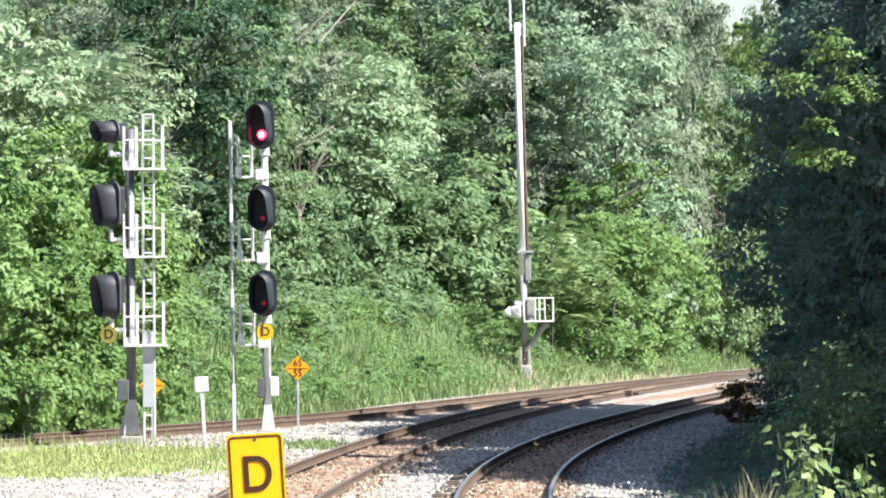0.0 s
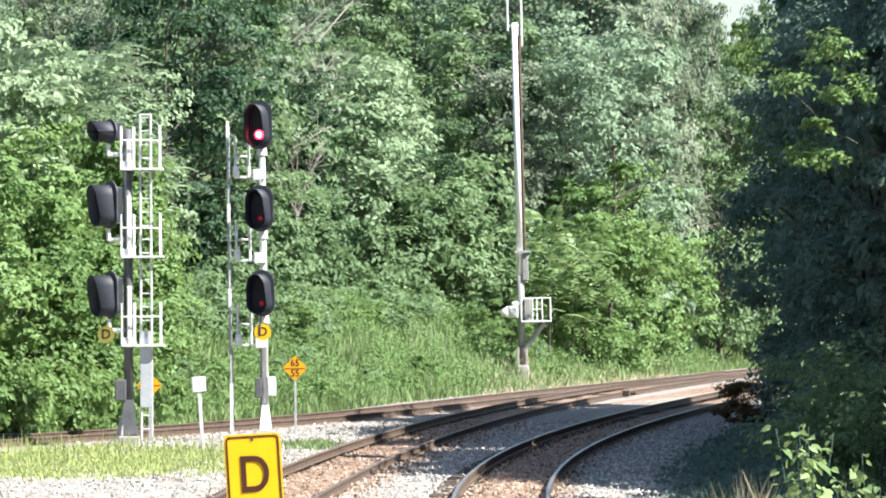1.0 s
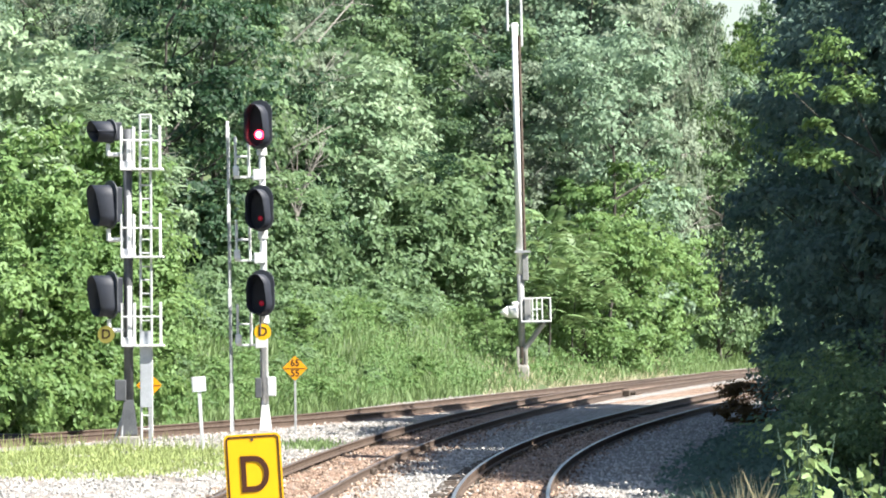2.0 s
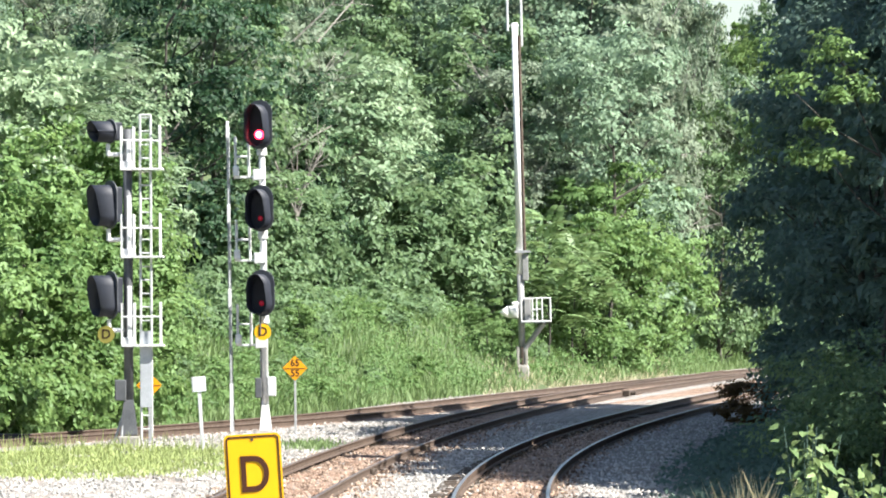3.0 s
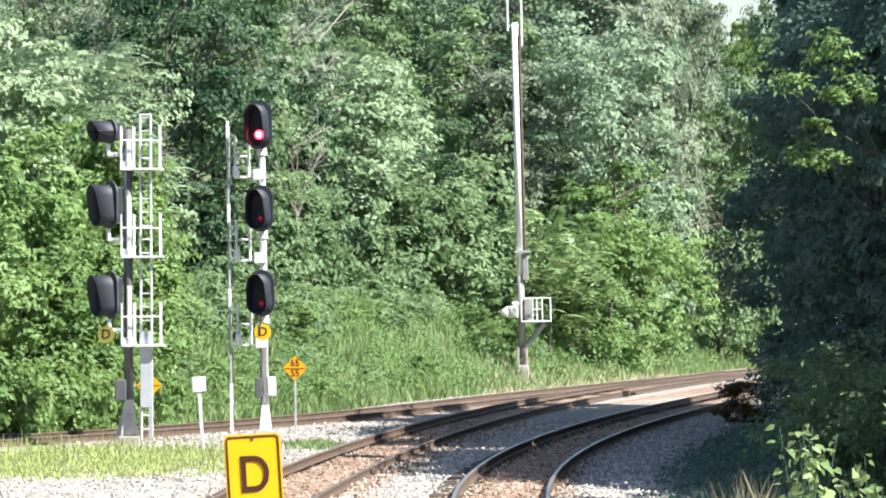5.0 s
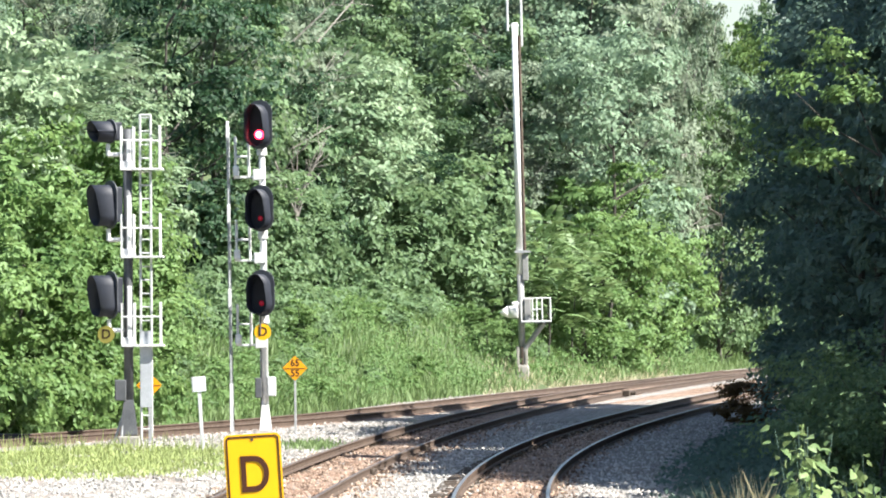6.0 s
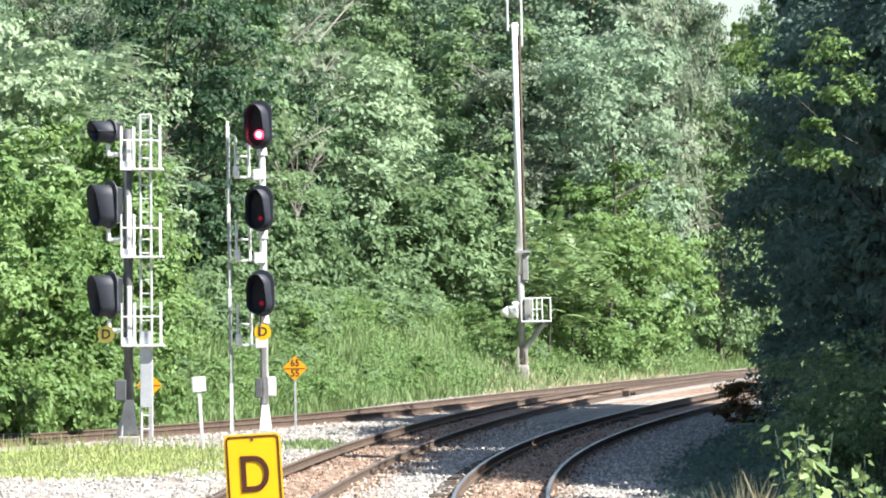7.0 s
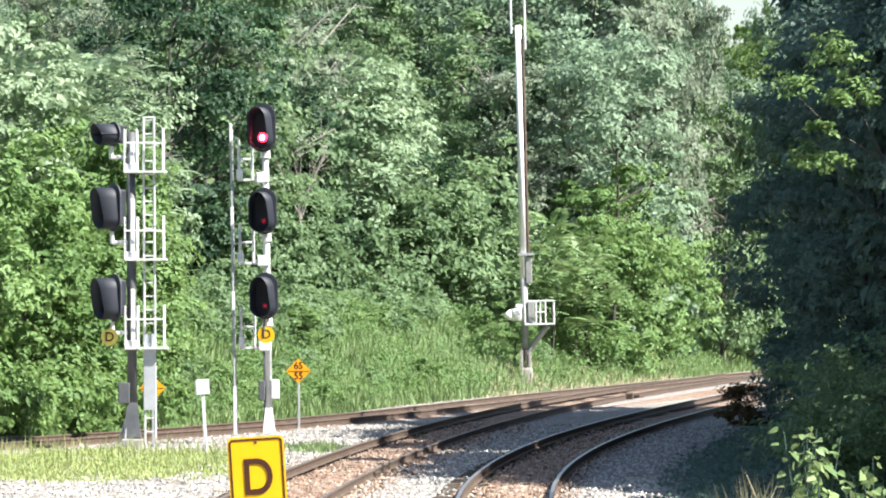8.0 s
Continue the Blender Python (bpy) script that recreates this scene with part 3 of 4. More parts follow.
# ---- plants ----
def leaf_arrays(rng, centre, out, length, width, fold=0.25, droop=0.35):
    """Folded four-cornered leaves at the centres given, turned outward and up at random."""
    n = len(centre)
    nrm = out * 1.2 + np.array([0, 0, 0.6]) + rng.normal(0, 0.5, (n, 3))
    nrm /= np.linalg.norm(nrm, axis=1)[:, None]
    t = rng.normal(0, 1, (n, 3)) + out * 0.7 - np.array([0, 0, droop])
    t -= nrm * (t * nrm).sum(1)[:, None]
    t /= np.linalg.norm(t, axis=1)[:, None]
    b = np.cross(nrm, t)
    ln = (length * rng.uniform(0.6, 1.25, n))[:, None]
    wd = (width * rng.uniform(0.7, 1.2, n))[:, None]
    v = np.empty((n, 4, 3))
    v[:, 0] = centre - t * ln * 0.5
    v[:, 1] = centre - t * ln * 0.08 + b * wd * 0.5 + nrm * wd * fold
    v[:, 2] = centre + t * ln * 0.5 - nrm * ln * 0.12
    v[:, 3] = centre - t * ln * 0.08 - b * wd * 0.5 + nrm * wd * fold
    return v.reshape(-1, 3)


def leaf_mesh(name, verts, material):
    n = len(verts) // 4
    base = np.arange(n)[:, None] * 4
    tris = np.concatenate([base + np.array([[0, 2, 1]]), base + np.array([[0, 3, 2]])], axis=1).reshape(-1)
    me = bpy.data.meshes.new(name)
    me.vertices.add(n * 4)
    me.vertices.foreach_set("co", verts.astype(np.float32).reshape(-1))
    me.loops.add(n * 6)
    me.loops.foreach_set("vertex_index", tris.astype(np.int32))
    me.polygons.add(n * 2)
    me.polygons.foreach_set("loop_start", (np.arange(n * 2) * 3).astype(np.int32))
    me.materials.append(material)
    me.update(calc_edges=True)
    me.validate()
    return me


def clump_centres(rng, count, spread, low, high, shape):
    """Places for the leaf clumps of a crown: an uneven dome, wide in the middle."""
    out = []
    while len(out) < count:
        z = rng.uniform(0, 1)
        r = spread * (math.sin(math.pi * (0.12 + 0.72 * z ** shape)) ** 0.7)
        a = rng.uniform(0, 2 * math.pi)
        q = r * math.sqrt(rng.uniform(0.25, 1.0)) * rng.uniform(0.8, 1.15)
        out.append((q * math.cos(a), q * math.sin(a), low + (high - low) * z))
    return np.array(out)


def fronds(rng, centre, out, length, leaf, per):
    """Feathered leaves: a drooping midrib with paired leaflets."""
    vs = []
    n = len(centre)
    d = out + rng.normal(0, 0.5, (n, 3)) + np.array([0, 0, 0.25])
    d[:, 2] *= 0.6
    d /= np.linalg.norm(d, axis=1)[:, None]
    side = np.cross(d, np.array([0, 0, 1.0])) + 1e-4
    side /= np.linalg.norm(side, axis=1)[:, None]
    up = np.cross(side, d)
    for k in range(per):
        f = (k + 1) / per
        p = centre + d * length * f - np.array([0, 0, 1]) * length * 0.45 * f * f
        for s in (-1, 1):
            t = side * s + d * 0.45 - np.array([0, 0, 0.35])
            t /= np.linalg.norm(t, axis=1)[:, None]
            b = np.cross(up, t)
            ln = leaf * (1.1 - 0.5 * f) * rng.uniform(0.8, 1.2, n)[:, None]
            wd = ln * 0.22
            v = np.empty((n, 4, 3))
            v[:, 0], v[:, 2] = p, p + t * ln
            v[:, 1], v[:, 3] = p + t * ln * 0.45 + b * wd, p + t * ln * 0.45 - b * wd
            vs.append(v.reshape(-1, 3))
    return np.concatenate(vs)


def make_tree(name, seed, height, spread, low, clumps, per, leaf, material, label, category="tree", shape=0.8, clump_r=0.85, frond=False, bark=None, bare=0, trunk_r=0.16, split=False, reach=0.0):
    """A trunk with limbs to its clumps, and a crown of folded leaves; stands at the origin."""
    rng = np.random.default_rng(seed)
    t = thing(name, 0, 0, 0, label, category)
    cs = clump_centres(rng, clumps, spread, low, height - clump_r * 0.5, shape) - np.array([reach, 0, 0])
    vs = []
    for c in cs:
        rr = clump_r * rng.uniform(0.45, 1.3)
        # leaves gather in flat sprays on the outside of the clump
        sprays = max(5, per // 11)
        q = rng.normal(0, 1, (sprays, 3))
        q /= np.linalg.norm(q, axis=1)[:, None]
        q[:, 2] = np.where(q[:, 2] < -0.4, -q[:, 2], q[:, 2])
        tip = c + q * rr * rng.uniform(0.5, 1.1, (sprays, 1))
        pick = rng.integers(0, sprays, per)
        u = q[pick]
        p = tip[pick] + rng.normal(0, 1, (per, 3)) * rr * np.array([0.27, 0.27, 0.11]) - np.array([0, 0, 1]) * rr * 0.12 * rng.uniform(0, 1, (per, 1)) ** 2
        o = u + np.array([c[0], c[1], 0]) / (spread * 2)
        if frond:
            k = max(6, per // 14)
            vs.append(fronds(rng, p[:k], o[:k], leaf * 3.0, leaf, 7))
        else:
            vs.append(leaf_arrays(rng, p, o, leaf, leaf * 0.62))
    crown = new("crown", leaf_mesh("crown", np.concatenate(vs), material))
    crown.parent = t
    bm = bmesh.new()
    top = height * 0.72
    pts = [Vector((0.12 * math.sin(z * 1.3 + seed), 0.12 * math.cos(z * 1.1 + seed), z)) for z in np.linspace(-0.4, top, 7)]
    for i in range(6):
        rod(bm, pts[i], pts[i + 1], trunk_r * 0.8 * (1 - i / 7.5), trunk_r * 0.8 * (1 - (i + 1) / 7.5), 8)
    for c in cs[::4]:
        z = max(low * 0.4, min(top, c[2] - 0.8 - 0.25 * math.hypot(c[0], c[1])))
        a = Vector((0.12 * math.sin(z * 1.3 + seed), 0.12 * math.cos(z * 1.1 + seed), z))
        m = a.lerp(Vector(c), 0.55) + Vector((0, 0, -0.15))
        if split:
            limb = rod(bmesh.new(), a, m, trunk_r * 0.5, trunk_r * 0.3, 6)
            part("limb", rod(limb, m, c, trunk_r * 0.3, trunk_r * 0.1, 5), bark or BARK, t)
            continue
        rod(bm, a, m, trunk_r * 0.3, trunk_r * 0.16, 5)
        rod(bm, m, c, trunk_r * 0.16, trunk_r * 0.05, 4)
    part("trunk", bm, bark or BARK, t)
    if bare:
        bm = bmesh.new()
        rnd = random.Random(seed)
        for _ in range(bare):
            a = Vector(cs[rnd.randrange(len(cs))])
            d = Vector((a.x, a.y, spread * rnd.uniform(0.1, 0.9))).normalized()
            e = a + d * rnd.uniform(1.0, 2.0)
            rod(bm, a, e, 0.03, 0.014, 5)
            for _ in range(5):
                q = a.lerp(e, rnd.uniform(0.3, 1))
                rod(bm, q, q + (d + Vector([rnd.uniform(-0.9, 0.9) for _ in range(3)])).normalized() * rnd.uniform(0.4, 0.9), 0.014, 0.005, 4)
        tagged(part("deadwood", bm, DEADWOOD, t, "bare grey dead twigs"), kind="stuff")
    return t


def dead_tree(x, y, height):
    """A bare grey dead tree with forked twigs."""
    t = thing("dead_tree", x, y, ground_z(x, y) - 0.1, "bare grey dead tree with forked twigs on the bank", "tree")
    rnd = random.Random(4)
    part("trunk", rod(bmesh.new(), (0, 0, 0), (0.1, 0, height * 0.6), 0.07, 0.05, 8), DEADWOOD, t)
    for k in range(9):
        a = rnd.uniform(0, 6.28)
        p = Vector((0.08, 0, height * rnd.uniform(0.42, 0.6)))
        e = p + Vector((math.cos(a) * rnd.uniform(0.4, 1.0), math.sin(a) * 0.7, height * rnd.uniform(0.22, 0.42)))
        bm = rod(bmesh.new(), p, e, 0.028, 0.013, 6)
        for _ in range(6):
            q = p.lerp(e, rnd.uniform(0.35, 1.0))
            r = q + ((e - p).normalized() + Vector([rnd.uniform(-0.8, 0.8) for _ in range(3)])).normalized() * rnd.uniform(0.4, 0.9)
            rod(bm, q, r, 0.014, 0.006, 5)
        part("limb", bm, DEADWOOD, t)
    return t


def blades(name, spots, material, height, width, seed, lean=0.35):
    """Grass: one bent blade of two faces at each spot, as one object."""
    rng = np.random.default_rng(seed)
    p = np.array(spots)
    n = len(p)
    a = rng.uniform(0, 2 * np.pi, n)
    h = height * rng.uniform(0.45, 1.25, n)
    d = np.stack([np.cos(a), np.sin(a), np.zeros(n)], 1)
    s = np.stack([-np.sin(a), np.cos(a), np.zeros(n)], 1)
    ln = rng.uniform(0.1, 1.0, n) * lean
    up = np.array([0, 0, 1.0])
    v = np.empty((n, 4, 3))
    mid = p + up * (h * 0.55)[:, None] + d * (ln * h * 0.62)[:, None]
    v[:, 0] = p
    v[:, 1] = mid + s * width * 0.5
    v[:, 2] = p + up * h[:, None] * 0.95 + d * (ln * h * 1.2)[:, None]
    v[:, 3] = mid - s * width * 0.5
    return new(name, leaf_mesh(name, v.reshape(-1, 3), material))


def place(proto, x, y, turn, size, flat=1.0, sink=0.1):
    ob = copy_thing(proto, Matrix.Translation((x, y, ground_z(x, y) - sink)) @ Matrix.Rotation(radians(turn), 4, "Z") @ Matrix.Diagonal((size * flat / proto.scale.x, size * flat / proto.scale.y, size / proto.scale.z, 1)))
    return ob


def along(a, d, y0=100.0):
    """The y at which the line of sight x = a*y lies d metres behind the back track."""
    y = y0
    while y < 420 and beyond_b(a * y, y) < d:
        y += 0.5
    return y


TIE_MESH = tie_mesh()
make_ground()
make_bed()
make_track("back_track", TRACK_B, 100, 260, 118, 235, 0.0, RAIL_DULL, "rusty railway track on brown ballast below the bank")
MIDDLE = make_track("middle_track", TRACK_M, 30, 225, 80, 200, 0.06, RAIL_DULL, "curving railway track with dull rusty rails")
CURVED = make_track("curved_track", TRACK_R, 20, 225, 70, 190, 0.06, RAIL_TOP, "curving railway track with polished rail heads", -0.015)

facing_signal()
side_signal()
diamond_sign(-3.68, 127, 0.24, 1.78, 0.31, ("65", "55"))
diamond_sign(-6.86, 119, 0.15, 1.49, 0.3, ("65", "55"))
marker_post()
near_sign()
antenna_mast()


def shadow_bar(t, path, side, y):
    """A dark bolted bar on a rail's outer face, standing in for a crossing shadow."""
    x, q = path(y)
    bm = box(bmesh.new(), side * 0.05, 0, 0.07, 0.05, 0.9, 0.09, 0.01)
    for k in (-0.33, -0.11, 0.11, 0.33):
        box(bm, side * 0.085, k, 0.07, 0.03, 0.04, 0.04)
    ob = part("shadow_bar", bm, TIE, t)
    ob.matrix_basis = Matrix.Translation((x + side * 0.752, y, 0.14)) @ Matrix.Rotation(-math.atan(q), 4, "Z")


def track_box():
    # Added box that stands in for a dark patch at the back rail.
    t = thing("trackside_box", -10.0, 117.6, 0.12, "low black box added for a dark patch beside the back rail", "box", turn=-18)
    part("case", box(bmesh.new(), 0, 0, 0.12, 0.8, 0.42, 0.24, 0.03), BLACK, t)
    part("lid", box(bmesh.new(), 0, 0, 0.25, 0.84, 0.46, 0.03, 0.01), HOODIN, t)
    part("cable", rod(bmesh.new(), (0.4, 0.1, 0.05), (0.9, 0.3, 0.04), 0.03, seg=8), RUBBER, t)


# Dark bars added in place of tree shadows that cross the rails.
for y in (97.5, 113.2):
    shadow_bar(MIDDLE, TRACK_M, 1, y)
    shadow_bar(MIDDLE, TRACK_M, -1, y + 5)
for y in (101.0, 125.0):
    shadow_bar(CURVED, TRACK_R, -1, y)
track_box()


def switch_machine(x, y):
    t = thing("switch_machine", x, y, 0.12, "small dark switch machine with rods between the converging tracks", "switch machine", turn=-15)
    part("case", box(bmesh.new(), 0, 0, 0.13, 0.3, 0.34, 0.2, 0.03), TIE, t)
    part("motor", rod(bmesh.new(), (0.14, 0, 0.13), (0.34, 0, 0.13), 0.07, seg=12), TIE, t)
    for dy in (-0.12, 0.12):
        part("rod", rod(bmesh.new(), (-0.14, dy, 0.1), (-1.2, dy, 0.08), 0.025, seg=8), RAIL_SIDE, t)


switch_machine(6.35, 176)

SWAY, SLOW = [], []


def wood():
    """The trees and shrubs of the bank beyond the tracks."""
    rnd = random.Random(7)
    mid = make_tree("tree", 11, 9.5, 3.0, 0.3, 78, 125, 0.235, LEAF_MID, "leafy green tree on the bank", shape=0.85, clump_r=0.75)
    cool = make_tree("tree", 12, 10.5, 3.1, 0.3, 78, 125, 0.24, LEAF_COOL, "tall cool green tree on the bank", shape=0.75, clump_r=0.8)
    grey = make_tree("tree", 13, 11.0, 3.0, 0.4, 78, 130, 0.235, LEAF_GREY, "grey green tree with bare dead twigs on the bank", bare=16, clump_r=0.75)
    lime = make_tree("tree", 14, 6.5, 2.0, 0.2, 50, 140, 0.225, LEAF_LIME, "young yellow green tree beside the tracks", shape=0.7, clump_r=0.62)
    feather = make_tree("tree", 15, 8.0, 2.8, 1.0, 44, 270, 0.34, LEAF_PALE, "tree with long feathered leaves on the bank", frond=True)
    shrub = make_tree("shrub", 16, 3.6, 1.9, 0.0, 44, 150, 0.24, LEAF_MID, "dense broad-leaved shrub on the bank", "shrub", shape=0.55, clump_r=0.66, trunk_r=0.07)
    vine = make_tree("vine_thicket", 17, 5.6, 2.0, 0.0, 64, 150, 0.215, LEAF_LIME, "thicket overgrown with light green vines", "shrub", shape=0.5, clump_r=0.66, trunk_r=0.08)
    dark = make_tree("tree", 18, 10.0, 2.9, 0.5, 74, 115, 0.22, LEAF_GAP_SHADE, "green tree in the wood, darkened to stand for shaded gaps", shape=0.75, clump_r=0.75)
    coarse = make_tree("tree", 19, 11.0, 3.6, 0.5, 90, 80, 0.26, LEAF_COOL, "tall tree at the back of the wooded bank", shape=0.7, clump_r=1.1)
    tall = {mid: 9.5, cool: 10.5, grey: 11.0, dark: 10.0, coarse: 11.0}
    used = set()

    def put(proto, a, d, size, flat=1.0, sway=0.0, far=999.0):
        y = max(min(along(a, d), far), along(a, min(d, 4.2)))
        x = a * y
        if proto not in used:
            used.add(proto)
            proto.matrix_basis = Matrix.Translation((x, y, ground_z(x, y) - 0.15)) @ Matrix.Rotation(rnd.uniform(0, 6.28), 4, "Z") @ Matrix.Diagonal((size * flat, size * flat, size, 1))
            ob = proto
        else:
            ob = place(proto, x, y, rnd.uniform(0, 360), size, flat, 0.15)
        if sway:
            SWAY.append((ob, sway))
        return ob

    # left: the vine wall close behind the track
    for a, d, s in ((-0.093, 4.2, 0.95), (-0.083, 4.6, 1.05), (-0.074, 4.4, 0.9), (-0.065, 4.8, 1.0), (-0.0605, 5.6, 0.75), (-0.088, 6.0, 1.15), (-0.07, 6.6, 1.2)):
        put(vine, a, d, s, sway=0.35 if s > 1.0 else 0)
    pale = make_tree("tree", 23, 8.0, 2.7, 0.8, 58, 130, 0.26, LEAF_PALE, "pale green tree behind the vines on the bank", shape=0.8, clump_r=0.75)
    for k, a, d, s in ((pale, -0.09, 9, 1.0), (feather, -0.078, 10, 0.95), (pale, -0.066, 10, 0.95)):
        put(k, a, d, s, sway=0.3)
    # bank shrubs
    for a, d, s in ((-0.045, 10.5, 1.0), (-0.037, 10.5, 1.1), (-0.028, 10.8, 1.15), (-0.019, 10.6, 1.1), (-0.01, 10.2, 1.25), (-0.003, 9.2, 1.4), (0.004, 9.0, 1.35), (0.01, 8.2, 1.2),
                    (-0.033, 12.5, 1.5), (-0.015, 12.5, 1.5), (0.0, 12.0, 1.6)):
        put(shrub, a, d, s, sway=0.3 if d < 10.3 else 0)
    for a, d, s in ((0.0275, 4.6, 1.0), (0.0335, 4.4, 1.05), (0.031, 5.8, 1.25), (0.039, 4.3, 1.1), (0.0365, 5.6, 1.3), (0.0425, 5.2, 1.2)):
        put(lime, a, d, s, sway=0.35)
    for a, d, s in ((0.0505, 10.0, 0.8), (0.0545, 11.0, 0.75), (0.059, 11.0, 0.75), (0.063, 10.0, 0.75)):
        put(mid, a, d, s, 0.85)
    # The dark ones stand in for the shade under the overhanging canopy.
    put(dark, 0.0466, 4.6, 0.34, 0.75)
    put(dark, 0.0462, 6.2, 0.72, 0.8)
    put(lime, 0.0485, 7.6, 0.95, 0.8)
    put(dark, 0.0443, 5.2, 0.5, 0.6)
    sumac = make_tree("sumac", 20, 6.2, 1.35, 2.0, 16, 105, 0.46, LEAF_SUMAC, "sumac with long drooping pale green fronds", "shrub", frond=True, clump_r=0.5, trunk_r=0.07, split=True)
    put(sumac, 0.0205, 4.8, 1.0, sway=0.5)
    put(sumac, 0.0258, 4.6, 0.85, sway=0.5)
    # trees at the end of the curve: a dip in their tops lets the sky through
    for k, a, y, rise, flat in ((cool, 0.0472, 258, 0.0620, 0.55), (grey, 0.0505, 252, 0.0610, 0.42), (mid, 0.0532, 262, 0.0478, 0.7), (cool, 0.0560, 258, 0.0470, 0.7), (cool, 0.0585, 266, 0.0480, 0.6),
                                (mid, 0.0640, 258, 0.0600, 0.3), (coarse, 0.0480, 285, 0.0600, 0.35), (mid, 0.0545, 248, 0.0400, 0.8), (mid, 0.0590, 250, 0.0420, 0.8), (coarse, 0.0560, 276, 0.0480, 0.6), (coarse, 0.0650, 275, 0.0600, 0.4)):
        put(k, a, 999, (3.5 + rise * y - ground_z(a * y, y)) / tall[k], flat, far=y)
    y = along(-0.0292, 10.3)
    dead_tree(-0.0292 * y, y, 6.9)
    put(lime, 0.0134, 4.2, 0.42, 1.0, sway=0.4)
    put(lime, 0.0085, 5.0, 0.4, sway=0.4)
    put(lime, -0.0285, 6.0, 0.3, 1.3, sway=0.4)
    # Darkened trees placed as the shaded hollows between crowns.
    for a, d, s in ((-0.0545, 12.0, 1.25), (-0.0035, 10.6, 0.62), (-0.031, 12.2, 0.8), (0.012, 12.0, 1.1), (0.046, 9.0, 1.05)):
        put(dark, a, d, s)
    put(mid, -0.0455, 12.5, 1.25)
    put(grey, -0.0475, 14.0, 1.2)
    put(grey, -0.0385, 14.5, 1.25)
    put(coarse, -0.047, 23.5, 1.3)
    put(feather, -0.026, 14.0, 1.05, 1.1, sway=0.25)
    put(pale, -0.016, 15.0, 1.1)
    put(pale, -0.0245, 11.8, 1.05, 1.2, sway=0.25)
    put(pale, -0.0195, 12.6, 1.1, 1.1)
    weed = make_tree("weed_clump", 21, 1.15, 1.0, 0.0, 16, 62, 0.16, LEAF_LIME, "leafy light green weeds standing on the bank", "weeds", shape=0.6, clump_r=0.42, trunk_r=0.03)
    fern = make_tree("weed_clump", 22, 1.3, 1.1, 0.0, 16, 62, 0.17, LEAF_MID, "broad-leaved dark green weeds on the bank", "weeds", shape=0.6, clump_r=0.45, trunk_r=0.03)
    for i in range(40):
        a = rnd.uniform(-0.056, 0.024)
        put(rnd.choice((weed, weed, fern)), a, rnd.uniform(3.6, 9.0), rnd.uniform(0.4, 0.85), rnd.uniform(0.9, 1.4))
    for i in range(26):
        put(fern, rnd.uniform(-0.05, 0.018), rnd.uniform(6.8, 9.6), rnd.uniform(0.8, 1.25), rnd.uniform(1.0, 1.5))
    # the wood behind
    kinds = [mid, cool, mid, grey, cool, mid, cool, mid]
    for row, (d, n, share, far) in enumerate(((14.5, 11, 0.68, 226), (19, 10, 0.92, 236), (25, 10, 1.12, 250), (31, 12, 1.35, 264))):
        for i in range(n):
            a = -0.106 + 0.174 * (i + rnd.uniform(0.15, 0.85)) / n
            k = rnd.choice(kinds)
            if a > (0.0475 if row else 0.0515):
                continue
            if a > 0.028 and rnd.random() < 0.4:
                k = grey
            if row >= 3:
                k = coarse
            dd = d + rnd.uniform(-1.5, 1.5)
            far = max(far, along(a, 5.5 + 1.6 * row))
            y = min(along(a, dd), far)
            need = (4.0 + 0.0589 * y) * share * (1.25 if a > 0.012 and row == 0 else 1.0) - ground_z(a * y, y)
            size = max(0.7, need / tall[k] * rnd.uniform(0.95, 1.12))
            flat = min(1.0, (1.9 if row >= 3 else 1.65) / size)
            if 0.0505 < a < 0.066:
                size = (2.0 + 0.0515 * y - ground_z(a * y, y)) / tall[k]
            elif 0.02 < a <= 0.0505:
                flat = min(flat, max(0.35, (0.0525 - a) * y / (3.6 * size)))
            put(k, a, dd, size, flat, sway=0.2 if row == 0 and i % 2 else 0, far=far)
    # low weeds at the foot of the vines
    for i in range(16):
        put(weed, -0.094 + 0.0024 * i + rnd.uniform(-0.001, 0.001), rnd.uniform(3.0, 3.5), rnd.uniform(1.0, 1.9), 0.8)


